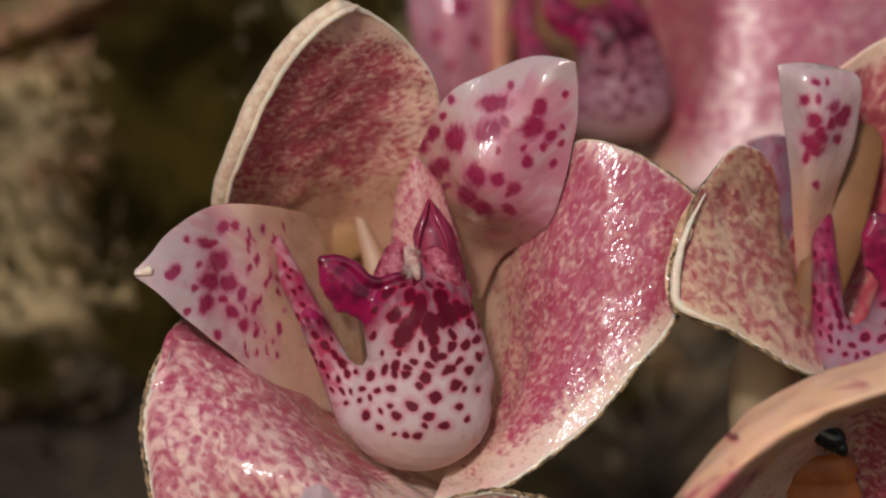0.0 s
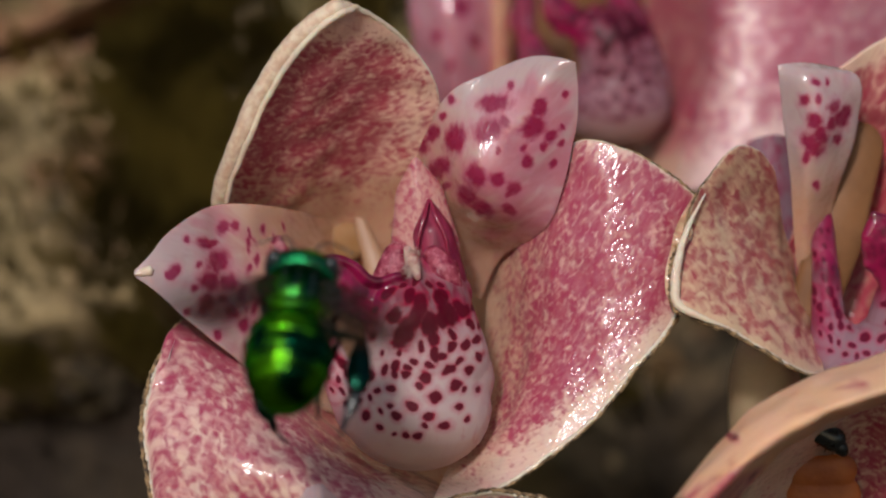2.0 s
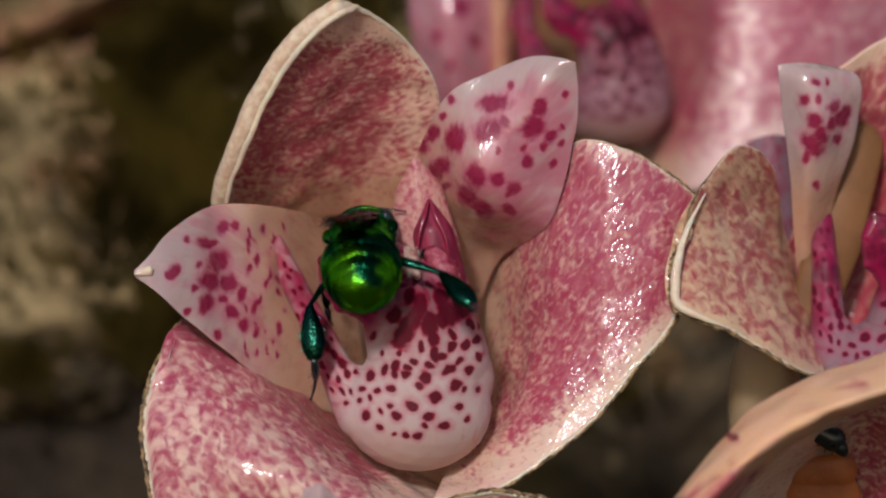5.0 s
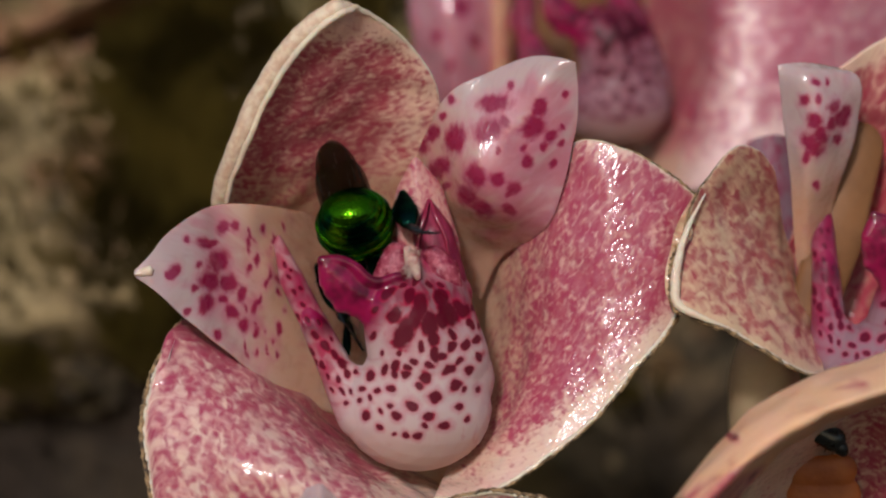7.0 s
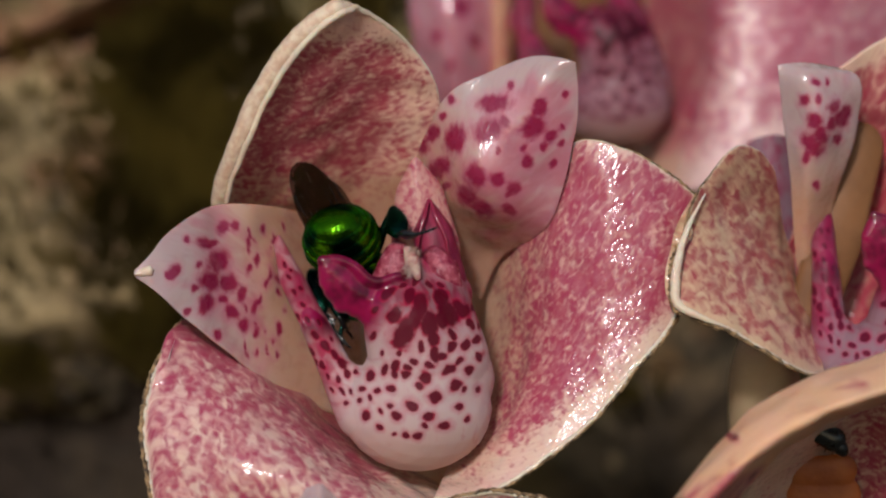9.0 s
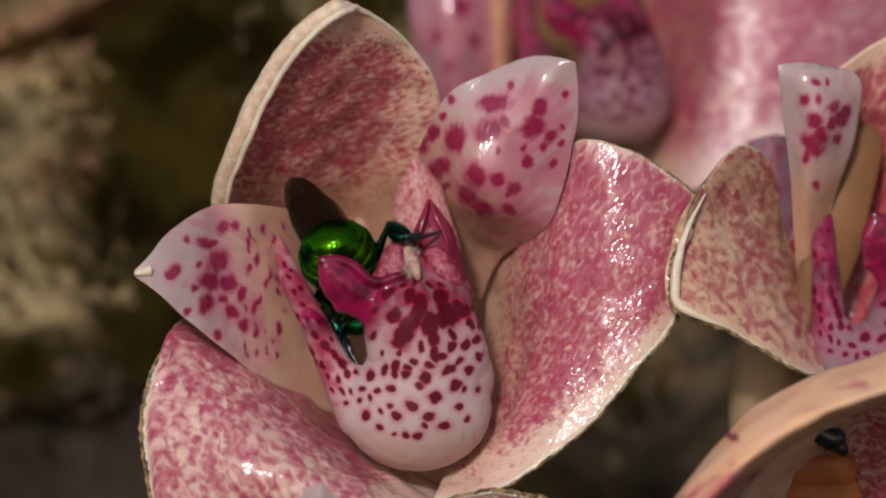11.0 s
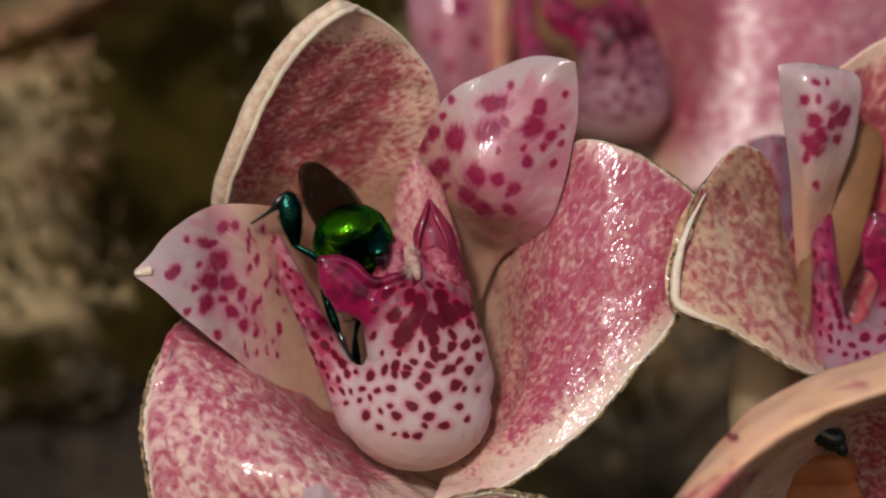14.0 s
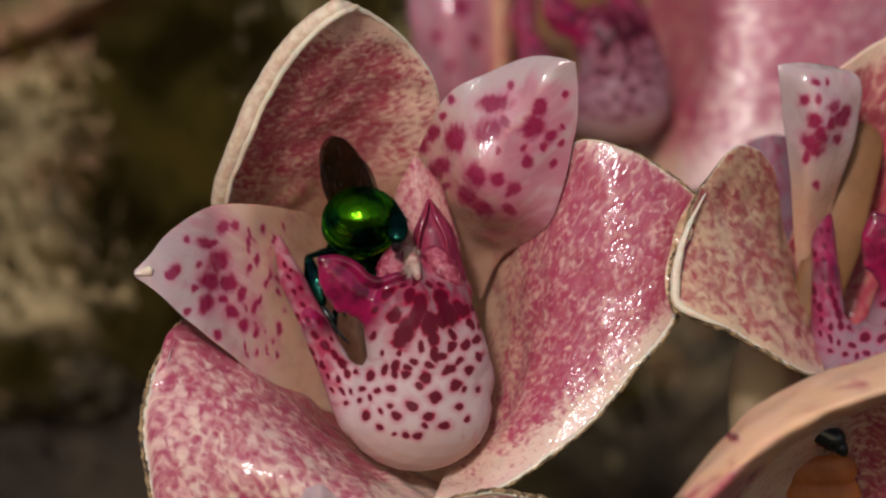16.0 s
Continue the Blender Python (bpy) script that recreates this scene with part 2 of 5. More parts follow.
def blade(name, sections, material, parent, thick=0.5, nu=80, nv=90, spots=(), grain=(1.0, 1.0), dens=None, heart=None, label="", wave=0.10, rough_seed=0.0, plan=None):
    """A petal or sepal lofted through a few cross sections from base to tip; solid, with a rounded edge. Returns it and its edge line."""
    s = spline(np.asarray(sections, float), nv)
    g = spline(s.transpose(1, 0, 2), nu).transpose(1, 0, 2)
    du, dv = np.gradient(g, axis=1), np.gradient(g, axis=0)
    n = np.cross(du, dv)
    n /= np.linalg.norm(n, axis=2, keepdims=True) + 1e-9
    if n[..., 1].mean() < 0:
        n = -n
    w = np.array([[noise.noise(Vector(q) * 0.45 + Vector((rough_seed, 0, 0))) for q in row] for row in g])
    g = g + n * (w * wave * 2)[..., None]
    lu = np.cumsum(np.linalg.norm(du, axis=2), axis=1)
    lu -= lu[:, nu // 2:nu // 2 + 1]
    lv = np.cumsum(np.linalg.norm(dv, axis=2), axis=0)
    uu, vv = np.meshgrid(np.linspace(0, 1, nu), np.linspace(0, 1, nv))
    edge = np.minimum(np.minimum(uu, 1 - uu) * nu, (1 - vv) * nv)
    t = thick * (0.35 + 0.65 * np.clip(edge / 6, 0, 1))
    back = g + n * t[..., None]
    flat = g.reshape(-1, 3)
    d = np.full(nu * nv, 0.5) if dens is None else np.asarray(dens(uu, vv)).ravel()
    hz = np.zeros(nu * nv) if heart is None else np.asarray(heart(uu, vv)).ravel()
    sp = spot_field(flat, spots) if len(spots) else np.full(nu * nv, -1.0)
    uv = np.stack([lu * grain[0], lv * grain[1]], 2).reshape(-1, 2) + 17.0 * rough_seed
    if plan is not None:
        ca, sa = math.cos(radians(plan)), math.sin(radians(plan))
        uv = np.stack([flat[:, 0] * sa - flat[:, 2] * ca, flat[:, 0] * ca + flat[:, 2] * sa], 1) * np.array(grain) + 17.0 * rough_seed
    verts = np.concatenate([flat, back.reshape(-1, 3)])
    k, faces = nu * nv, []
    for j in range(nv - 1):
        for i in range(nu - 1):
            a = j * nu + i
            faces.append((a, a + 1, a + nu + 1, a + nu))
            faces.append((k + a, k + a + nu, k + a + nu + 1, k + a + 1))
    ring = [(j, 0) for j in range(nv)] + [(nv - 1, i) for i in range(1, nu)] + [(j, nu - 1) for j in range(nv - 2, -1, -1)]
    for (j, i), (q, r) in zip(ring, ring[1:]):
        a, b = j * nu + i, q * nu + r
        faces.append((a, b, k + b, k + a))
    ob = part(name, mesh_from(name, verts, faces, np.concatenate([uv, uv]), dens=np.concatenate([d, d * 0.4]), heart=np.concatenate([hz, hz]),
                              spot=np.concatenate([sp, sp])), material, parent, label)
    line = np.array([(g[a] + back[a]) / 2 for a in ring])
    return ob, line, n


def tube(name, line, radii, material, parent, sides=10, label="", bumps=0.0, flatten=1.0, teeth=1.7):
    """A round-ended tapering tube along a smooth line; radii along it."""
    line = np.asarray(line, float)
    m = len(line)
    r = np.interp(np.linspace(0, 1, m), np.linspace(0, 1, len(radii)), radii)
    tan = np.gradient(line, axis=0)
    tan /= np.linalg.norm(tan, axis=1, keepdims=True) + 1e-9
    up = np.array((0.13, -0.98, 0.17))
    verts = []
    for i in range(m):
        a = np.cross(tan[i], up)
        a /= np.linalg.norm(a) + 1e-9
        b = np.cross(a, tan[i])
        for q in range(sides):
            h = 2 * math.pi * q / sides
            rr = r[i] * (1 + (bumps * noise.noise(Vector(line[i] * teeth) + Vector((math.cos(h), math.sin(h), 0)))))
            verts.append(line[i] + rr * (math.cos(h) * a + flatten * math.sin(h) * b))
    faces = [(i * sides + q, i * sides + (q + 1) % sides, (i + 1) * sides + (q + 1) % sides, (i + 1) * sides + q) for i in range(m - 1) for q in range(sides)]
    e = len(verts)
    verts += [line[0] - tan[0] * r[0] * 0.6, line[-1] + tan[-1] * r[-1] * 0.6]
    faces += [(e, (q + 1) % sides, q) for q in range(sides)]
    faces += [(e + 1, (m - 1) * sides + q, (m - 1) * sides + (q + 1) % sides) for q in range(sides)]
    return part(name, mesh_from(name, verts, faces), material, parent, label)


def lump(bm, a, ra, b=None, rb=None, squash=1.0, steps=16, tall=1.0):
    """Adds spheres from a to b, tapering, as raw matter for a fused body."""
    a = Vector(a)
    b, rb = (a, ra) if b is None else (Vector(b), rb)
    for i in range(steps if b != a else 1):
        f = i / max(1, steps - 1)
        m = Matrix.Translation(a.lerp(b, f)) @ Matrix.Diagonal((1, squash, tall, 1))
        bmesh.ops.create_icosphere(bm, subdivisions=3, radius=ra + (rb - ra) * f, matrix=m)


def fused(name, bm, material, parent, voxel=0.16, rounds=8, label="", **fields):
    """Fuses the matter into one smooth skin; fields: functions of the points in mm."""
    for v in bm.verts:
        v.co *= MM
    me = bpy.data.meshes.new(name)
    bm.to_mesh(me)
    bm.free()
    ob = new(name, me)
    mod = ob.modifiers.new("skin", "REMESH")
    mod.mode, mod.voxel_size = "VOXEL", voxel * MM
    soft = ob.modifiers.new("soft", "SMOOTH")
    soft.factor, soft.iterations = 0.5, rounds
    got = bpy.data.meshes.new_from_object(ob.evaluated_get(bpy.context.evaluated_depsgraph_get()))
    bpy.data.objects.remove(ob)
    p = np.empty(len(got.vertices) * 3)
    got.vertices.foreach_get("co", p)
    p = p.reshape(-1, 3) / MM
    layer = got.uv_layers.new(name="UVMap")
    loops = np.empty(len(got.loops), np.int32)
    got.loops.foreach_get("vertex_index", loops)
    layer.data.foreach_set("uv", np.stack([p[:, 0] + 0.5 * p[:, 1], p[:, 2]], 1).astype(np.float32)[loops].ravel())
    for key, f in fields.items():
        a = got.attributes.new(key, "FLOAT", "POINT")
        a.data.foreach_set("value", np.asarray(f(p), np.float32))
    return part(name, got, material, parent, label)


# ---- tree trunk and ground ----
def build_trunk():
    root = thing("tree_trunk", "old mossy tree trunk with cracked brown bark", "tree trunk", (0.02, 0.372, 0.0))
    R = 300.0
    ang = np.concatenate([np.linspace(-math.pi, -0.32, 24)[:-1], np.linspace(-0.32, 0.32, 230), np.linspace(0.32, math.pi, 24)[1:-1]])
    zz = np.concatenate([np.linspace(-1250, -90, 16)[:-1], np.linspace(-90, 90, 230), np.linspace(90, 4800, 30)[1:]])
    na, nz = len(ang), len(zz)
    verts, slab, moss, painted_shade = [], [], [], []
    for z in zz:
        for a in ang:
            x = R * math.sin(a) + 20
            q = Vector((x * 0.02, z * 0.02, 3.0))
            rr = R - 4 + 8 * noise.noise(q * 1.5) + 4.5 * noise.noise(q * 4) + 1.6 * noise.noise(q * 14)
            verts.append((rr * math.sin(a), -rr * math.cos(a), z + 1200))
            slab.append(0.12)
            # painted shade: a dark band on the bark below and beside the flower
            painted_shade.append(float(smooth(np.array(-z + 5 * noise.noise(q * 2.5)), 11.0, 17.0) * (1 - smooth(np.array(-z), 60.0, 200.0)) * max(float(smooth(np.array(-x), 0.0, 15.0)), 0.8 * float(smooth(np.array(x), 4.0, 14.0)))))
            moss.append(0.25 + 0.75 * (0.5 + 0.5 * noise.noise(q * 1.5 + Vector((7, 0, 0)))))
    faces = [(j * na + i, j * na + (i + 1) % na, (j + 1) * na + (i + 1) % na, (j + 1) * na + i) for j in range(nz - 1) for i in range(na)]
    faces.append(tuple((nz - 1) * na + i for i in range(na)))
    part("bark", mesh_from("bark", verts, faces, None, slab=slab, moss=moss, painted_shade=painted_shade), bark_mat, root)
    # the last number of each plate is how far its colour is darkened as shade
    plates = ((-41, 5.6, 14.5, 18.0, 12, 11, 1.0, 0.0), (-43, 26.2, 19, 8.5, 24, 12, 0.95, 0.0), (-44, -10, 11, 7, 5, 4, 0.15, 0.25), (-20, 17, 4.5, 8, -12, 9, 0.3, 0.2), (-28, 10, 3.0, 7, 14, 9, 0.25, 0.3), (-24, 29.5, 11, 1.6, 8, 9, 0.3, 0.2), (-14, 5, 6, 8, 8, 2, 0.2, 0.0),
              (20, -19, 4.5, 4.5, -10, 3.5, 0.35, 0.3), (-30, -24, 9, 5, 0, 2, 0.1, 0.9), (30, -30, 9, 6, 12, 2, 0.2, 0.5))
    for k, (cx, cz, w, h, tilt, deep, pale, plate_shade) in enumerate(plates):
        n, verts = 46, []
        for j in range(n):
            for i in range(n):
                a, b = i / (n - 1) * 2 - 1, j / (n - 1) * 2 - 1
                rag = 1 + 0.11 * noise.noise(Vector((a * 1.3 + k * 5, b * 1.3, 0.5))) + 0.06 * noise.noise(Vector((a * 4 + k * 5, b * 4, 0.5)))
                e = (abs(a) ** 6 + abs(b) ** 6) ** (1 / 6) * rag
                x, z = a * w, b * h
                x, z = x * math.cos(radians(tilt)) - z * math.sin(radians(tilt)), x * math.sin(radians(tilt)) + z * math.cos(radians(tilt))
                x, z = x + cx * 1.0 + 1.2 * noise.noise(Vector((z * 0.2, k, 0))), z + cz + 1.2 * noise.noise(Vector((x * 0.2, k, 5)))
                lift = deep * (1 - float(smooth(np.array(e), 0.66, 1.0))) + 1.4 * noise.noise(Vector((x * 0.12, z * 0.12, k))) + 0.6 * noise.noise(Vector((x * 0.5, z * 0.5, k)))
                verts.append((x - 20, -math.sqrt(R ** 2 - (x - 20) ** 2) + 6 - lift, z + 1200))
        faces = [(j * n + i, j * n + i + 1, (j + 1) * n + i + 1, (j + 1) * n + i) for j in range(n - 1) for i in range(n - 1)]
        part("bark_plate", mesh_from("bark_plate", verts, faces, None, slab=[pale] * (n * n), moss=[0.15] * (n * n), painted_shade=[plate_shade] * (n * n)), bark_mat, root)
    return root


def build_moss():
    rnd = random.Random(5)
    verts, faces = [], []
    for c in range(250):
        cx, cz = (rnd.uniform(-52, 40), rnd.uniform(-17, 42)) if c < 130 else (rnd.gauss(-26, 4), rnd.uniform(-10, 18))
        if cx > -5 and rnd.random() < 0.6:
            continue
        for b in range(22):
            x, z = cx + rnd.gauss(0, 2.2), cz + rnd.gauss(0, 2.0)
            y = 372 - math.sqrt(max(1, 300 ** 2 - (x - 20) ** 2)) - 3
            h, w, lean = rnd.uniform(2.0, 5.5), rnd.uniform(0.35, 0.9), rnd.uniform(-2.0, 2.0)
            k = len(verts)
            verts += [(x - w, y + 6, z), (x + w, y + 6, z), (x + lean * 0.5 + w * 0.8, y - h * 0.3, z + h * 0.5), (x + lean * 0.5 - w * 0.8, y - h * 0.3, z + h * 0.5), (x + lean, y - h * 1.2, z + h * 0.8)]
            faces += [(k, k + 1, k + 2, k + 3), (k + 3, k + 2, k + 4)]
    ob = part("moss", mesh_from("moss", verts, faces), moss_mat, None, "short green moss tufts growing on the bark")
    ob.location = HEART
    tagged(ob, category="moss", kind="stuff")


def build_ground():
    bm = bmesh.new()
    bmesh.ops.create_grid(bm, x_segments=60, y_segments=60, size=60)
    for v in bm.verts:
        v.co.z = 0.05 * noise.noise(v.co * 0.4) - 0.03
    ob = part("ground", bm, soil_mat, None, "dark brown forest soil under the tree")
    tagged(ob, category="ground", kind="structure")


# ---- flowers ----
def edged(blade_result, radii, parent, crust=True, dark=0.13, knobbly=0.45, out_by=0.0):
    """Cream rim and the withered dark line on it, along the edge of a sepal."""
    ob, line, n = blade_result
    radii = [r * 0.85 for r in radii]
    out = line - line.mean(0)
    out /= np.linalg.norm(out, axis=1, keepdims=True)
    r = np.interp(np.linspace(0, 1, len(line)), np.linspace(0, 1, len(radii)), radii)
    tube("rim", line + (out * out_by + np.array((0, -0.6 * out_by, 0))) * r[:, None], radii, rim_mat, ob, 10, "cream waxy rim", knobbly)
    if crust:
        tube("withered_edge", line + (out * 0.9 + np.array((0, -0.5, 0))) * r[:, None], [0.01, 0.015, dark * 0.7, dark, dark * 1.2, dark * 1.2, dark, dark, dark * 0.5], crust_mat, ob, 7, "dark brown withered edge", 1.3, 1.0, 4.0)
    return ob


def lip_dots():
    return [(-2.29, -11.14, 0.52), (-3.26, -11.98, 0.44), (-1.01, -11.94, 0.48), (0.93, -9.78, 0.48), (0.08, -12.70, 0.48), (-1.85, -13.39, 0.40), (-2.65, -13.23, 0.32), (-5.62, -11.96, 0.36),
            (-4.53, -12.73, 0.32), (-1.29, -9.17, 0.53), (-2.69, -8.92, 0.36), (-0.56, -10.57, 0.52), (1.13, -11.31, 0.36), (-3.70, -11.22, 0.32), (-4.69, -10.14, 0.32), (-1.69, -9.81, 0.32), (0.44, -8.65, 0.57),
            (-5.82, -10.06, 0.28), (-4.57, -11.60, 0.24), (-3.50, -13.27, 0.20), (1.63, -6.90, 0.49), (0.65, -6.94, 0.45), (1.88, -8.73, 0.37), (2.49, -10.16, 0.33), (-6.98, -11.13, 0.28), (2.38, -6.52, 0.33), (2.62, -7.75, 0.33), (1.26, -8.08, 0.37), (2.21, -4.27, 0.37), (2.71, -5.50, 0.29), (1.46, -10.11, 0.28), (-1.97, -8.00, 0.36), (-2.49, -8.40, 0.28), (-0.96, -8.32, 0.32), (-3.78, -10.01, 0.36), (-6.33, -8.89, 0.28), (-5.98, -10.95, 0.24), (-5.21, -10.71, 0.28), (-1.29, -12.70, 0.28), (1.79, -12.14, 0.28), (0.04, -7.64, 0.36), (-3.38, -8.24, 0.40)]


def fill_plate(bm, outline, depth, r):
    """Fills an outline (x, z) with small overlapping spheres at the given depth."""
    pts = np.array(outline)
    nxt = np.roll(pts, -1, 0)
    for x in np.arange(pts[:, 0].min(), pts[:, 0].max(), 0.33):
        for z in np.arange(pts[:, 1].min(), pts[:, 1].max(), 0.33):
            d, inside = 9.0, False
            for (ax, az), (bx, bz) in zip(pts, nxt):
                f = min(1, max(0, ((x - ax) * (bx - ax) + (z - az) * (bz - az)) / ((bx - ax) ** 2 + (bz - az) ** 2)))
                d = min(d, math.hypot(x - ax - f * (bx - ax), z - az - f * (bz - az)))
                if (az > z) != (bz > z) and x < (bx - ax) * (z - az) / (bz - az) + ax:
                    inside = not inside
            if inside and d > 0.62:
                k = min(1.6, 1 + 0.45 * (d - 0.62))
                bmesh.ops.create_icosphere(bm, subdivisions=2, radius=r * k, matrix=Matrix.Translation((x, depth(x, z), z)))


def build_lip(parent):
    bm = bmesh.new()
    lump(bm, (-1.9, 3.8, -11.6), 5.5, squash=0.78, tall=0.84)
    lump(bm, (-1.6, 3.4, -10.2), 4.6, squash=0.85)
    lump(bm, (0.2, 4.6, -9.5), 3.6)
    lump(bm, (-0.5, 4.0, -8.2), 3.95, (-0.7, 4.0, -4.1), 2.75)
    lump(bm, (-0.7, 4.0, -4.1), 2.75, (-0.7, 4.2, -2.2), 1.9)
    lump(bm, (-1.7, 2.8, -8.2), 3.7, (-2.3, 2.6, -5.5), 3.5, 0.9)
    lump(bm, (-2.4, 2.8, -5.1), 3.1, (-3.3, 2.2, -4.5), 2.5)
    # the horn: a thick plate with a raised upper edge, pointing to one side
    outline = [(-9.3, -1.1), (-8.8, -0.45), (-7.6, -0.40), (-6.4, -0.95), (-5.6, -1.75), (-4.7, -2.0), (-3.4, -1.6), (-2.4, -3.0), (-3.0, -7.4), (-5.05, -8.3), (-5.35, -6.6), (-5.75, -5.6), (-6.4, -5.0), (-7.7, -4.6), (-8.8, -3.1)]
    fill_plate(bm, outline, lambda x, z: 2.0 + 0.30 * (x + 3.4), 0.62)
    rail = spline([(x, 0.9 + 0.12 * (x + 8), z - 0.38) for x, z in outline[1:7]], 26)
    for q in rail:
        bmesh.ops.create_icosphere(bm, subdivisions=2, radius=0.42, matrix=Matrix.Translation(Vector(q) + Vector((0.15, -0.5, 0))))
    lump(bm, (0.7, 5.0, -3.3), 1.5, (-0.1, 5.5, -0.8), 1.0)
    lump(bm, (-5.5, 3.6, -11.7), 2.4, (-7.7, 4.8, -9.1), 1.3)
    lump(bm, (-5.1, 3.4, -10.2), 1.4, (-6.8, 4.2, -9.4), 1.1)
    lump(bm, (-7.7, 4.8, -9.1), 1.3, (-9.5, 6.0, -5.5), 1.05)
    lump(bm, (-9.5, 6.0, -5.5), 1.0, (-11.2, 7.5, -2.3), 0.95)
    lump(bm, (-11.2, 7.5, -2.3), 0.95, (-12.8, 10.2, 1.7), 0.2)

    def dens(p):
        top = smooth(p[:, 2], -7.2, -4.6) * 0.46
        strap = smooth(-p[:, 0], 6.0, 8.0) * 0.72
        return np.maximum(np.maximum(top * smooth(p[:, 0], -6, -3), strap), 0.0)

    def crimson(p):
        tip = smooth(-p[:, 0] + 0.55 * p[:, 2], 0.3, 2.6) * smooth(p[:, 2], -7.6, -5.2) * (p[:, 1] < 5.5)
        ridge = smooth(p[:, 2] + 0.25 * p[:, 0], -4.0, -3.0) * smooth(-p[:, 0], 1.0, 3.0) * (p[:, 1] < 5.5)
        band = 0.30 * smooth(-p[:, 0], 6.5, 8.5) * (p[:, 1] > 3.5)
        crown = (0.22 * smooth(p[:, 2], -8.0, -5.0) + 0.42 * smooth(p[:, 2], -5.6, -3.4)) * (p[:, 1] < 7)
        return np.clip(np.maximum(np.maximum(tip, ridge), np.maximum(band, crown)), 0, 1)
    blotches = [(-2.79, -6.02, 1.45), (-0.97, -5.21, 1.21), (0.32, -4.65, 1.29), (1.30, -4.34, 0.97), (-1.58, -4.00, 1.09), (-3.39, -4.65, 0.89), (-2.38, -3.39, 0.85), (-3.96, -3.19, 0.81), (-4.85, -4.32, 0.53), (-0.08, -3.52, 0.93),
                (0.65, -6.13, 0.57), (-0.57, -7.52, 0.69), (-1.54, -6.91, 0.53), (1.96, -5.47, 0.49), (-3.19, -7.52, 0.36), (-4.40, -7.43, 0.32), (-4.97, -6.10, 0.53), (-4.16, -8.61, 0.57), (-3.47, -8.85, 0.44), (-5.24, -9.14, 0.49), (-1.98, -4.89, 1.05), (-0.65, -6.42, 0.73), (-0.04, -5.09, 0.89), (1.42, -4.34, 0.81), (-1.98, -2.38, 0.53), (-0.97, -2.59, 0.48), (-2.91, -2.59, 0.48), (-0.16, -2.59, 0.44)]
    streaks = [(-9.95, -5.20, 0.33), (-9.32, -6.28, 0.37), (-8.61, -7.08, 0.46), (-7.95, -7.74, 0.41), (-7.37, -8.37, 0.46), (-10.29, -4.14, 0.33), (-9.65, -7.53, 0.29), (-8.78, -8.45, 0.33), (-7.58, -9.36, 0.33), (-10.96, -3.22, 0.29), (-8.00, -10.26, 0.25), (-11.43, -2.06, 0.25), (-10.71, -4.98, 0.25), (-10.54, -2.89, 0.29), (-11.72, -1.13, 0.25), (-11.26, -1.55, 0.21), (-11.93, -0.17, 0.21), (-9.11, -5.37, 0.25), (-8.24, -6.58, 0.25), (-9.28, -8.24, 0.25), (-6.96, -9.03, 0.33), (-8.41, -9.23, 0.25), (-7.34, -10.21, 0.29), (-6.64, -10.21, 0.25)]
    fan = [oval((x, z, r), 1.55, math.degrees(math.atan2(-1.6 - z, -1.6 - x))) for x, z, r in [(a, b, 0.80 * c) for a, b, c in blotches]]
    spots = [oval((x, z, r * 1.04), 1.15 if x < 0 else 1.4, 20 + 18 * x) for x, z, r in lip_dots()] + fan + [oval((x, z, r), 1.9, 125) for x, z, r in streaks]
    return fused("lip", bm, lip_mat, parent, 0.13, 7, "white waxy lip with crimson horn and dots", dens=dens, crimson=crimson, heart=lambda p: 0.4 * smooth(-p[:, 2], 11.5, 15.5), spot=lambda p: np.where(p[:, 1] < 8, spot_field(p, spots), -1))


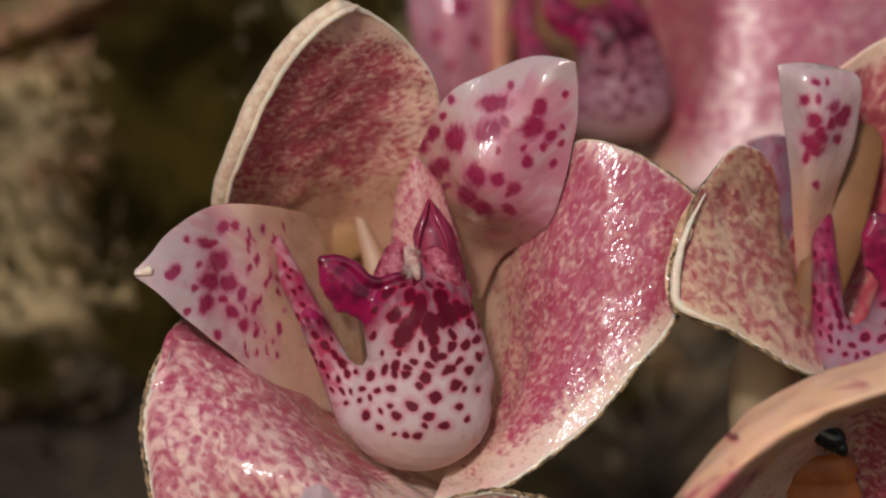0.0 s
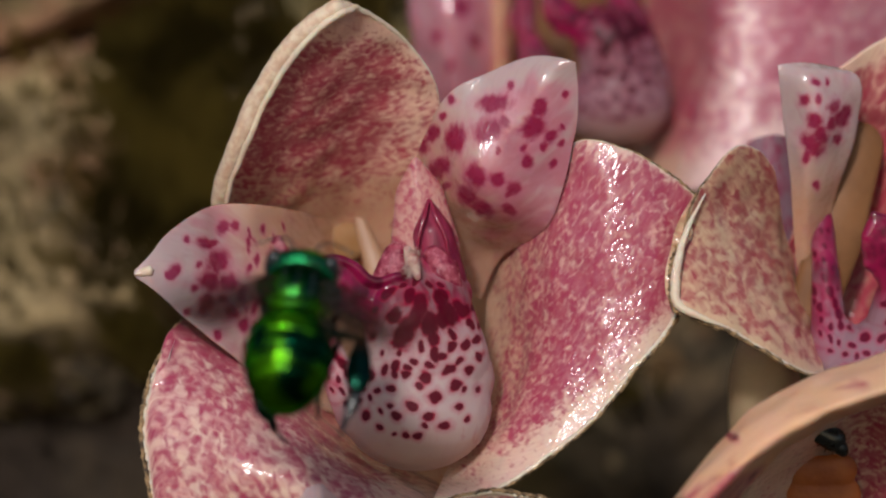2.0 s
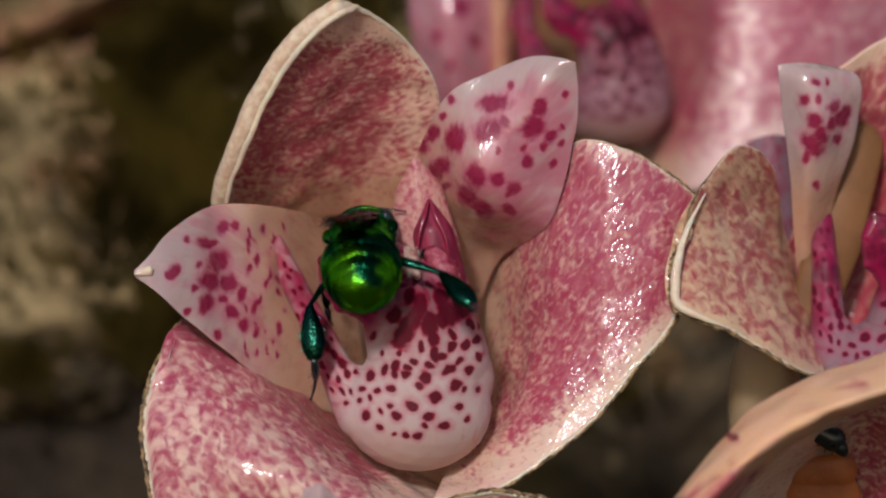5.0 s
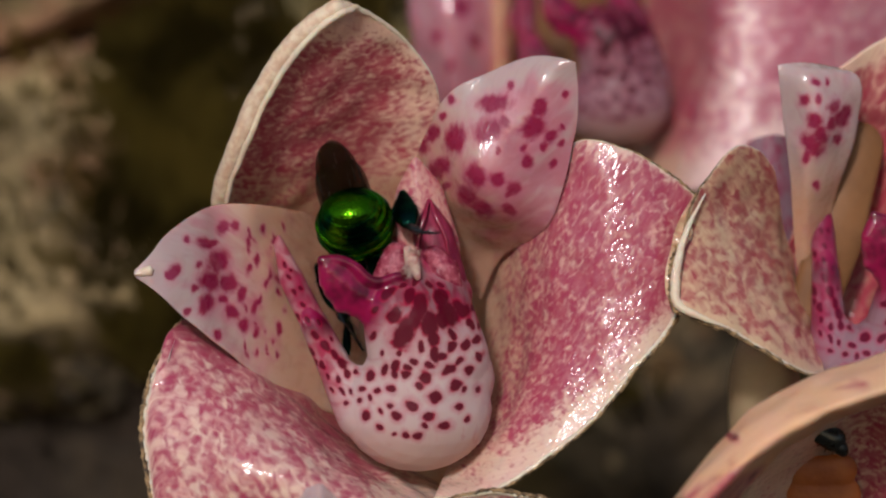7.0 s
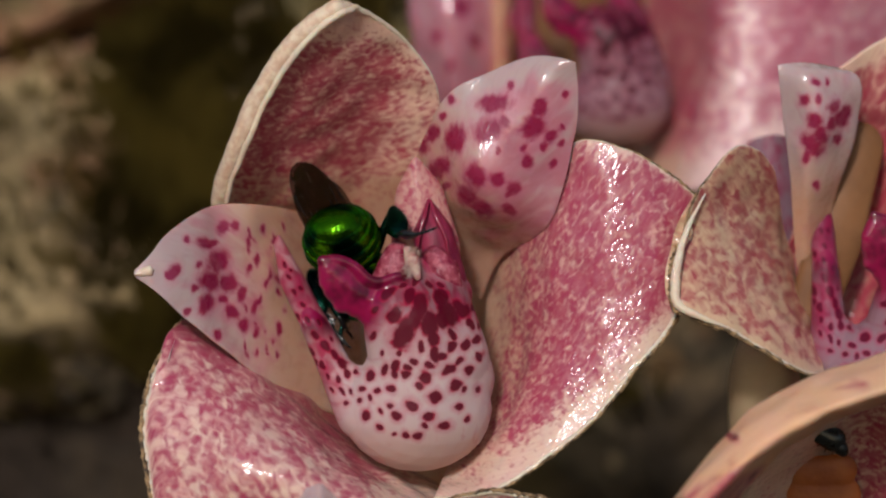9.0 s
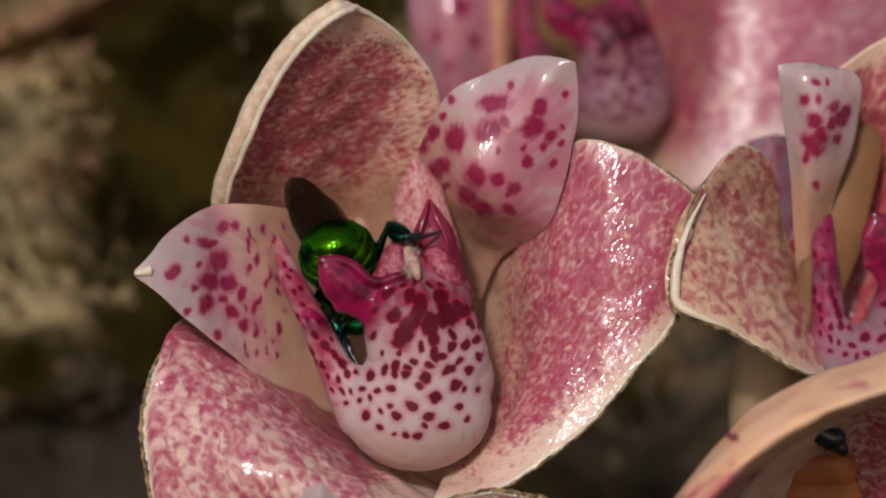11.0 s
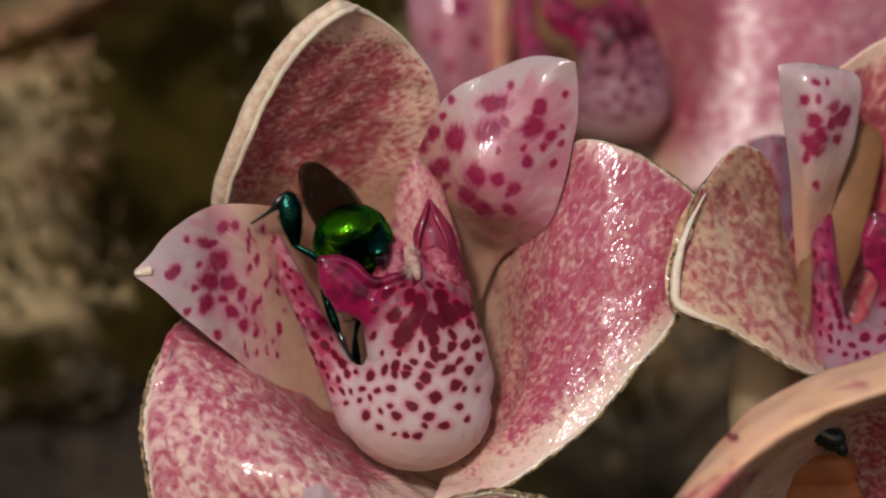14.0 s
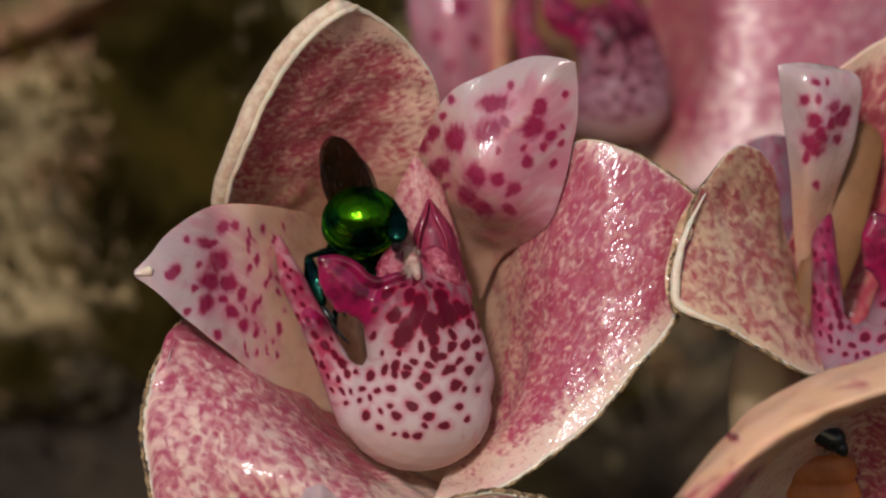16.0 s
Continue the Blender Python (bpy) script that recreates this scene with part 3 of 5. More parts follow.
def build_heart(parent):
    """Knob, inner lobes and column in the middle of the flower."""
    bm = bmesh.new()
    lump(bm, (-2.6, 2.4, -0.1), 0.35, (-2.2, 1.9, -0.9), 0.55)
    lump(bm, (-2.2, 1.9, -0.9), 0.55, (-1.8, 1.7, -2.0), 0.25)
    knob = fused("knob", bm, knob_mat, parent, 0.08, 4, "pale woolly knob flecked with crimson")
    rnd, verts, faces = random.Random(11), [], []
    for k in range(420):
        d = Vector((rnd.gauss(0, 1), rnd.gauss(-0.9, 0.7), rnd.gauss(0.1, 1))).normalized()
        a, e = Vector((-2.2, 2.0, -0.9)) + Vector((d.x * 0.5, d.y * 0.5, d.z * 0.8)), len(verts)
        tip = a + d * rnd.uniform(0.3, 0.75) + Vector((0, 0, -0.15))
        verts += [a + Vector((-0.018, 0, 0)), a + Vector((0.018, 0, 0)), tip]
        faces.append((e, e + 1, e + 2))
    part("wool", mesh_from("wool", [tuple(v) for v in verts], faces), wool_mat, knob, "short white hairs")
    bm = bmesh.new()
    lump(bm, (-3.35, 2.9, -0.55), 1.05, (-3.7, 2.7, -1.6), 1.2)
    lump(bm, (-3.7, 2.7, -1.6), 1.2, (-4.4, 2.6, -2.5), 0.9)
    fused("knob", bm, rosy_mat, parent, 0.08, 5, "rosy lobe with fine crimson flecks")
    bm = bmesh.new()
    lump(bm, (-0.6, 3.6, -0.6), 0.9, (0.0, 3.2, -1.6), 1.2)
    lump(bm, (0.0, 3.2, -1.6), 1.2, (0.5, 3.3, -3.0), 1.0)
    fused("knob", bm, rosy_mat, parent, 0.08, 5, "rosy lobe with fine crimson flecks")
    bm = bmesh.new()
    lump(bm, (0.0, 4.6, -2.2), 1.75, (-0.7, 4.8, 0.9), 1.55, 0.75)
    lump(bm, (-0.7, 4.8, 0.9), 1.55, (-1.0, 5.0, 3.5), 0.22, 0.75)
    fused("inner_lobe", bm, hood_mat, parent, 0.1, 8, "dark crimson hooded inner lobe", dens=lambda p: np.full(len(p), 0.9), spot=lambda p: np.full(len(p), -1.0))
    tube("fold", spline([(-1.9, 3.6, -0.6), (-1.75, 3.4, 0.9), (-1.35, 3.7, 2.4), (-1.0, 4.6, 3.6), (-0.55, 3.8, 2.4), (0.1, 3.6, 1.0), (0.5, 3.6, -0.8)], 40), [0.10, 0.16, 0.18, 0.12, 0.18, 0.16, 0.08], horn_mat, parent, 8, "dark crimson seam of the hood", 0.2)
    bm = bmesh.new()
    lump(bm, (-1.3, 6.0, 0.0), 2.6, (-1.7, 6.0, 3.8), 1.85, 0.6)
    lump(bm, (-1.7, 6.0, 3.8), 1.85, (-2.0, 5.5, 6.5), 0.3, 0.6)
    fused("pointed_lobe", bm, lobe_mat, parent, 0.1, 5, "pointed pink lobe with tiny crimson dots", dens=lambda p: np.full(len(p), 0.55), spot=lambda p: np.full(len(p), -1.0))
    bm = bmesh.new()
    lump(bm, (-6.7, 17.0, 2.9), 0.45, (-4.9, 16.4, -2.2), 1.05, 0.5)
    fused("column", bm, column_mat, parent, 0.14, 5, "tan column")
    bm = bmesh.new()
    lump(bm, (-9.2, 17.6, 1.7), 1.4, (-7.4, 17.3, 0.6), 1.6, 0.40)
    fused("orange_gland", bm, orange_mat, parent, 0.14, 5, "orange gland beside the column")


def build_cup(parent):
    """Tan throat behind everything, closing the flower."""
    rows = [[(-13.6, 15.0, 4.8), (-8.2, 21.0, 6.3), (-1.1, 20.0, 4.9), (3.3, 16.0, 0.9)],
            [(-13.8, 17.0, -0.4), (-8.3, 24.0, 0.0), (-1.1, 24.0, 0.0), (4.2, 18.0, -2.6)],
            [(-12.8, 16.0, -6.9), (-8.3, 22.0, -7.1), (-2.0, 23.0, -7.2), (4.6, 17.0, -8.7)],
            [(-9.5, 11.0, -13.6), (-6.3, 16.0, -13.9), (-1.9, 17.0, -14.9), (3.2, 11.0, -14.9)],
            [(-5.6, 7.0, -17.1), (-4.0, 9.0, -17.7), (-1.9, 9.0, -18.0), (0.7, 7.0, -17.7)]]
    blade("throat", rows, tan_mat, parent, 0.8, 50, 50, dens=lambda u, v: 0.08 + 0 * u, label="tan waxy throat")


def build_flower():
    f = thing("orchid_flower", "open pink orchid flower with crimson mottling and spotted white lip", "flower", HEART, "orchid flowers")
    build_cup(f)
    rnd = random.Random(21)
    streaked = [oval((rnd.uniform(-14.6, -11.6), rnd.uniform(-8.0, 1.8), rnd.uniform(0.16, 0.30)), rnd.uniform(2.6, 5.0), rnd.uniform(88, 106)) for k in range(34)]
    dorsal = blade("sepal", [[(-14.0, 14.0, -5.1), (-11.2, 19.0, -4.8), (-7.3, 21.0, -4.4), (-3.7, 20.0, -3.5)], [(-15.4, 12.0, -0.4), (-11.7, 16.0, 0.0), (-7.2, 18.0, 0.9), (-3.2, 16.0, 1.8)], [(-16.9, 8.0, 3.2), (-12.1, 10.5, 4.7), (-6.7, 14.0, 5.2), (-1.5, 12.0, 5.6)],
                             [(-15.1, 4.0, 7.9), (-10.6, 7.0, 9.2), (-5.3, 10.0, 9.8), (-0.4, 9.5, 8.7)], [(-12.4, 2.0, 13.1), (-8.6, 4.2, 13.4), (-4.3, 6.5, 13.8), (-0.6, 7.5, 12.2)],
                             [(-9.7, 1.0, 16.1), (-7.5, 2.4, 16.0), (-5.3, 4.0, 15.9), (-2.7, 5.5, 15.2)], [(-7.9, 1.0, 17.3), (-7.2, 1.5, 17.5), (-6.3, 2.0, 17.3), (-5.3, 3.0, 17.1)]],
                   dorsal_mat, f, 0.7, 90, 100, rough_seed=1.0, grain=(0.74, 2.6), dens=lambda u, v: smooth(v, 0.18, 0.44) * smooth(1 - v, 0.10, 0.34) * smooth(u, 0.0, 0.12) * 0.90 * (1 - 0.5 * smooth(u, 0.6, 1)),
                   heart=lambda u, v: 1 - smooth(v, 0.26, 0.50))
    side = smooth(np.linspace(1, 0, len(dorsal[1])), 0.42, 0.60)[:, None]
    edged((dorsal[0], dorsal[1] + side * np.array((0.85, -0.22, -0.38)), dorsal[2]), [0.12, 0.22, 0.28, 0.30, 0.32, 0.36, 0.26, 0.08, 0.06, 0.05], f, False, knobbly=0.15)
    outer = dorsal[1] + np.array((0.30, 0.45, -0.12))
    tube("outer_edge", outer[:int(len(outer) * 0.52)], [0.3, 0.55, 0.78, 0.8, 0.75, 0.5, 0.25], freckle_mat, dorsal[0], 12, "tan freckled outer side of the edge", 0.1)
    right = blade("sepal", [[(2.4, 15.0, 2.6), (3.3, 15.0, -3.4), (2.8, 13.0, -9.4), (0.7, 8.0, -15.1), (-0.6, 2.0, -17.9)], [(7.0, 8.0, 4.7), (6.9, 6.5, -1.6), (6.9, 5.5, -7.4), (4.8, 3.2, -13.5), (3.5, 0.5, -17.3)],
                            [(9.7, 4.2, 7.8), (10.9, 3.2, 1.7), (11.3, 2.6, -4.1), (10.9, 2.0, -8.5), (10.0, 1.0, -13.0)], [(13.4, 3.6, 7.2), (14.6, 3.0, 2.9), (15.0, 2.7, -1.2), (14.8, 2.4, -4.9), (14.1, 1.8, -8.3)],
                            [(16.7, 4.2, 5.3), (17.4, 4.2, 2.1), (17.6, 4.2, -0.4), (17.4, 4.0, -2.4), (16.7, 3.2, -5.2)], [(18.6, 5.2, 3.8), (18.7, 5.2, 2.7), (18.6, 5.2, 1.9), (18.5, 5.2, 1.3), (18.3, 5.2, 0.5)]],
                  sepal_mat, f, 0.7, 110, 100, rough_seed=2.0, dens=lambda u, v: smooth(v, -0.12, 0.30) * 0.97 * smooth(1 - v, -0.2, 0.12) * smooth(1 - u, 0.01, 0.32) * smooth(u, -0.05, 0.08),
                  heart=lambda u, v: np.maximum(0.85 * (1 - smooth(v, 0.05, 0.40)) * (1 - 0.75 * smooth(u, 0.6, 0.9)), 0.10 * smooth(u, 0.68, 0.95) * (1 - smooth(v, 0.4, 0.7))), spots=[(-0.78, -16.36, 0.41), (-0.50, -15.20, 0.50)])
    edged(right, [0.08, 0.12, 0.16, 0.2, 0.25, 0.28, 0.26, 0.2], f)
    blade("petal", [[(-4.1, 15.0, 1.8), (-0.6, 16.0, -1.3), (2.9, 14.0, -3.8)], [(-2.6, 10.5, 5.1), (0.7, 8.8, 2.2), (4.3, 11.2, -0.8)], [(-1.0, 6.4, 9.2), (2.7, 3.3, 4.6), (6.9, 7.2, 0.9)], [(0.7, 4.9, 11.6), (4.8, 2.9, 8.2), (8.3, 5.0, 2.9)],
                    [(4.0, 4.2, 13.2), (7.0, 2.5, 11.3), (9.6, 3.6, 8.3)], [(6.6, 3.6, 14.1), (8.2, 2.4, 13.1), (9.8, 3.0, 11.3)], [(9.0, 2.5, 13.7), (9.3, 2.3, 13.6), (9.6, 2.4, 13.5)]],
          petal_mat, f, 0.45, 80, 90, rough_seed=3.0, dens=lambda u, v: 0.12 + 0.75 * smooth(u, 0.05, 0.45) * smooth(v, 0.1, 0.4) * smooth(1 - v, 0.08, 0.4),
          heart=lambda u, v: 0.9 - 0.9 * smooth(v, 0.22, 0.56),
          spots=[oval((3.73, 10.64, 1.12), 2.0, 5), oval((0.87, 8.03, 1.08), 1.4, 80), oval((3.31, 8.57, 1.16), 1.2, 30), (6.51, 8.86, 1.03), (7.75, 8.20, 0.62), (7.05, 10.26, 0.70), (-0.84, 8.45, 0.67), (-1.64, 7.77, 0.71), (0.08, 9.74, 0.38),
                 (0.62, 10.86, 0.42), oval((-0.34, 5.92, 0.97), 1.5, 40), (2.40, 5.34, 0.99), oval((1.79, 3.91, 0.83), 1.5, -40), oval((2.83, 2.95, 0.79), 1.5, -40), (4.89, 2.90, 0.54), (5.18, 4.43, 0.62), (3.96, 5.03, 0.66), (6.18, 6.35, 0.49), (8.12, 6.22, 0.37),
                 (8.90, 11.17, 0.37), (8.61, 7.71, 0.33), (4.56, 9.19, 0.50), (4.93, 11.89, 0.37), (-3.42, 5.87, 0.38), (-4.69, 4.60, 0.68), (-4.24, 1.97, 0.39), (8.65, 8.86, 0.33), (5.81, 7.38, 0.33), (7.25, 7.38, 0.37), (3.98, 7.16, 0.29), (4.80, 3.98, 0.33), (0.25, 4.64, 0.38)],
          label="pale translucent petal with large crimson spots")
    blade("petal", [[(-8.5, 17.0, 2.2), (-6.8, 20.0, -3.5), (-5.8, 15.0, -13.9)], [(-10.9, 11.5, 2.8), (-9.6, 13.0, -2.5), (-8.4, 10.0, -12.3)], [(-14.0, 7.5, 3.3), (-12.8, 8.5, -2.1), (-12.1, 6.5, -10.4)], [(-17.2, 6.0, 3.1), (-16.0, 6.0, -1.2), (-15.4, 4.0, -7.7)],
                    [(-19.8, 3.0, 1.3), (-18.8, 2.5, -1.4), (-18.7, 2.0, -4.9)], [(-21.1, 1.5, -0.4), (-20.9, 1.0, -1.7), (-20.7, 1.0, -3.0)], [(-22.1, 1.0, -1.5), (-22.2, 1.0, -1.8), (-22.0, 1.0, -2.1)]],
          petal_mat, f, 0.45, 80, 90, rough_seed=4.0, dens=lambda u, v: 0.10 + 0.42 * smooth(1 - v, 0.3, 0.5) * smooth(v, 0.26, 0.42), heart=lambda u, v: 1 - smooth(v, 0.24, 0.62),
          spots=streaked + [oval((-16.19, 1.66, 0.58), 1.4, 80), oval((-15.36, 1.74, 0.41), 1.6, 85), (-17.44, 0.41, 0.58), oval((-16.53, -0.87, 0.91), 1.5, 65), (-17.02, -2.35, 0.87), (-17.76, -1.07, 0.37), (-19.42, -1.59, 0.57), (-19.75, -1.92, 0.33), oval((-17.19, -4.00, 0.74), 1.4, 75),
                 oval((-15.74, -2.44, 0.79), 1.3, 110), oval((-15.50, -4.62, 0.58), 1.4, 100), (-14.62, -5.55, 0.54), (-16.44, -6.22, 0.37), (-18.45, -4.43, 0.29), (-18.62, 0.70, 0.33), oval((-14.82, -3.29, 0.54), 2.2, 95), oval((-13.98, -4.33, 0.37), 3.2, 92), oval((-13.65, -6.20, 0.29), 3.0, 88),
                 oval((-13.75, -7.62, 0.25), 2.6, 85), oval((-13.76, -0.88, 0.33), 3.0, 95), oval((-14.39, 0.46, 0.33), 2.6, 95), oval((-13.13, -2.47, 0.29), 3.4, 92), (-18.00, -2.83, 0.33), (-16.16, -3.67, 0.37), (-16.81, 0.46, 0.33), oval((-14.48, -1.62, 0.33), 2.6, 95), (-17.84, -6.11, 0.21)],
          label="pale translucent petal with large crimson spots")
    tube("petal_tip", spline([(-21.0, 1.0, -1.55), (-21.6, 0.95, -1.7), (-22.15, 0.9, -1.85)], 8), [0.40, 0.32, 0.06], rim_mat, f, 10, "pointed cream petal tip")
    lower = blade("sepal", [[(0.7, 9.0, -18.0), (0.0, 4.0, -18.6), (-0.4, 0.0, -19.8), (-1.0, 2.0, -22.0)], [(-5.4, 11.0, -14.5), (-6.4, 3.0, -15.5), (-7.3, -3.0, -17.1), (-8.1, -3.0, -20.7)], [(-11.1, 10.5, -9.8), (-12.2, 3.0, -11.1), (-13.7, -3.0, -14.3), (-14.5, -3.0, -19.9)],
                            [(-15.9, 9.0, -6.8), (-16.7, 4.0, -8.0), (-17.8, -1.0, -12.8), (-17.8, -2.0, -19.2)], [(-18.8, 7.0, -5.3), (-19.8, 3.0, -6.5), (-20.5, 0.0, -12.5), (-19.9, -1.0, -18.5)], [(-19.5, 6.0, -5.6), (-20.6, 2.0, -8.1), (-21.5, 0.5, -12.9), (-20.7, 0.0, -18.1)]],
                  sepal_mat, f, 0.7, 100, 110, rough_seed=5.0, grain=(0.68, 0.76), dens=lambda u, v: 1.0 * smooth(v, 0.02, 0.2) * smooth(1 - v, 0.02, 0.12) * (0.66 + 0.40 * smooth(1 - u, 0.4, 0.85)),
                  heart=lambda u, v: 1 - smooth(u, 0.1, 0.3))
    edged(lower, [0.1, 0.1, 0.15, 0.28, 0.34, 0.3, 0.2], f)
    build_lip(f)
    build_heart(f)
    tube("pedicel", spline([(-2.0, 22.0, -5.3), (-1.2, 40.0, -5.8), (0.3, 60.0, -4.1), (2.0, 76.0, 0.1)], 24), [2.6, 2.0, 1.6, 1.5], ovary_mat, f, 12, "cream flower stalk")
    return f


def reuse(ob, parent, m):
    """Another part on the same mesh, at the pose m in its thing."""
    o = ob.copy()
    scene.collection.objects.link(o)
    o.parent = parent
    o.matrix_basis = m
    return o


def turned(frm, to, degrees):
    """Turns about the line of sight so that the point frm comes to lie on to (mm)."""
    return Matrix.Translation(Vector(to) * MM) @ pose(0, 0, 0, 0, degrees, 0) @ Matrix.Translation(-Vector(frm) * MM)


def build_rear_flower():
    """The flower behind: its horn, lip and one broad glossy sepal show above the others."""
    f = thing("orchid_flower", "pink orchid flower farther back, blotched crimson with glossy highlights", "flower", HEART, "orchid flowers")
    blade("sepal", [[(19.3, 66.0, 28.0), (19.0, 62.0, 16.5), (17.0, 54.0, 6.6)], [(22.9, 56.0, 27.5), (22.2, 52.0, 16.2), (20.0, 45.5, 5.4)], [(25.2, 49.5, 27.3), (24.6, 45.6, 15.9), (23.4, 42.4, 5.4)],
                    [(30.0, 48.2, 27.0), (29.4, 45.0, 16.7), (28.4, 43.0, 8.4)], [(35.6, 50.5, 27.0), (35.2, 48.0, 18.2), (34.4, 46.4, 12.1)], [(41.0, 55.0, 26.5), (40.8, 53.0, 20.5), (40.4, 52.0, 18.4)]],
          rear_sepal_mat, f, 0.9, 80, 90, rough_seed=20.0, grain=(0.62, 0.62), dens=lambda u, v: 0.9 * smooth(1 - u, 0.0, 0.30) * (1 - 0.35 * smooth(v, 0.30, 0.45) * (1 - smooth(v, 0.45, 0.62))),
          heart=lambda u, v: 0.95 * (1 - smooth(v, 0.14, 0.40)), label="broad pink sepal with a glossy fold")
    blade("throat", [[(2.0, 66.0, 30.0), (11.0, 70.0, 30.0), (21.0, 64.0, 30.0)], [(2.0, 64.0, 20.0), (11.0, 70.0, 19.0), (21.0, 62.0, 18.0)], [(4.0, 60.0, 11.0), (12.0, 64.0, 9.0), (22.0, 56.0, 6.5)]],
          amber_mat, f, 0.8, 40, 40, rough_seed=21.0, dens=lambda u, v: 0.25 + 0 * u, heart=lambda u, v: 0.6 + 0 * u, label="tan waxy throat")
    blade("petal", [[(-3.5, 54.0, 27.0), (1.0, 50.0, 28.0), (5.0, 53.0, 27.0)], [(-3.0, 53.0, 20.5), (0.6, 49.0, 20.0), (4.6, 52.0, 19.8)], [(-2.2, 54.0, 15.6), (1.0, 51.0, 14.4), (4.2, 53.0, 14.0)], [(-0.8, 55.0, 12.0), (1.2, 54.0, 10.8), (3.4, 55.0, 10.8)]],
          petal_mat, f, 0.5, 50, 60, rough_seed=22.0, dens=lambda u, v: 1.0 + 0 * u, spots=[(1.6, 21.6, 1.1), (-0.6, 19.0, 0.6), (2.9, 18.6, 0.7), (0.6, 16.4, 0.5)], label="pale petal with crimson spots")
    blade("strap", [[(4.2, 52.0, 29.0), (5.2, 51.0, 29.0), (6.2, 52.0, 29.0)], [(4.3, 52.0, 20.0), (5.2, 51.0, 20.0), (6.1, 52.0, 20.0)], [(4.4, 52.0, 14.5), (5.2, 51.5, 14.0), (6.0, 52.0, 14.5)]], tan_mat, f, 0.6, 20, 30, rough_seed=23.0, dens=lambda u, v: 0.5 + 0 * u, heart=lambda u, v: 0.9 + 0 * u, label="orange tan strap")
    blade("strap", [[(6.2, 51.0, 29.0), (7.4, 50.0, 29.0), (8.4, 51.0, 29.0)], [(6.6, 51.0, 20.0), (7.4, 50.0, 20.0), (8.3, 51.0, 20.0)], [(7.0, 51.0, 14.5), (7.7, 50.5, 14.0), (8.3, 51.0, 14.5)]], shaded_lip_mat, f, 0.6, 20, 30, rough_seed=24.0, dens=lambda u, v: 0.95 + 0 * u, label="rosy strap")
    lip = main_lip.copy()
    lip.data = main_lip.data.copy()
    # same lip, its colour darkened to stand for the shade back here
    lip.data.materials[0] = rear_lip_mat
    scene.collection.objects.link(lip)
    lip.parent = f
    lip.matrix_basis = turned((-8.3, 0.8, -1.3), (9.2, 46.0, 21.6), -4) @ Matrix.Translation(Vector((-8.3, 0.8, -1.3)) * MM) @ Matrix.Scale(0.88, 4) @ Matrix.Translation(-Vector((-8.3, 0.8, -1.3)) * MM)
    tube("pedicel", spline([(16, 60, 14), (18, 66, 10), (20, 74, 4)], 16), [2.4, 2.0, 1.6], ovary_mat, f, 12, "cream flower stalk")
    return f


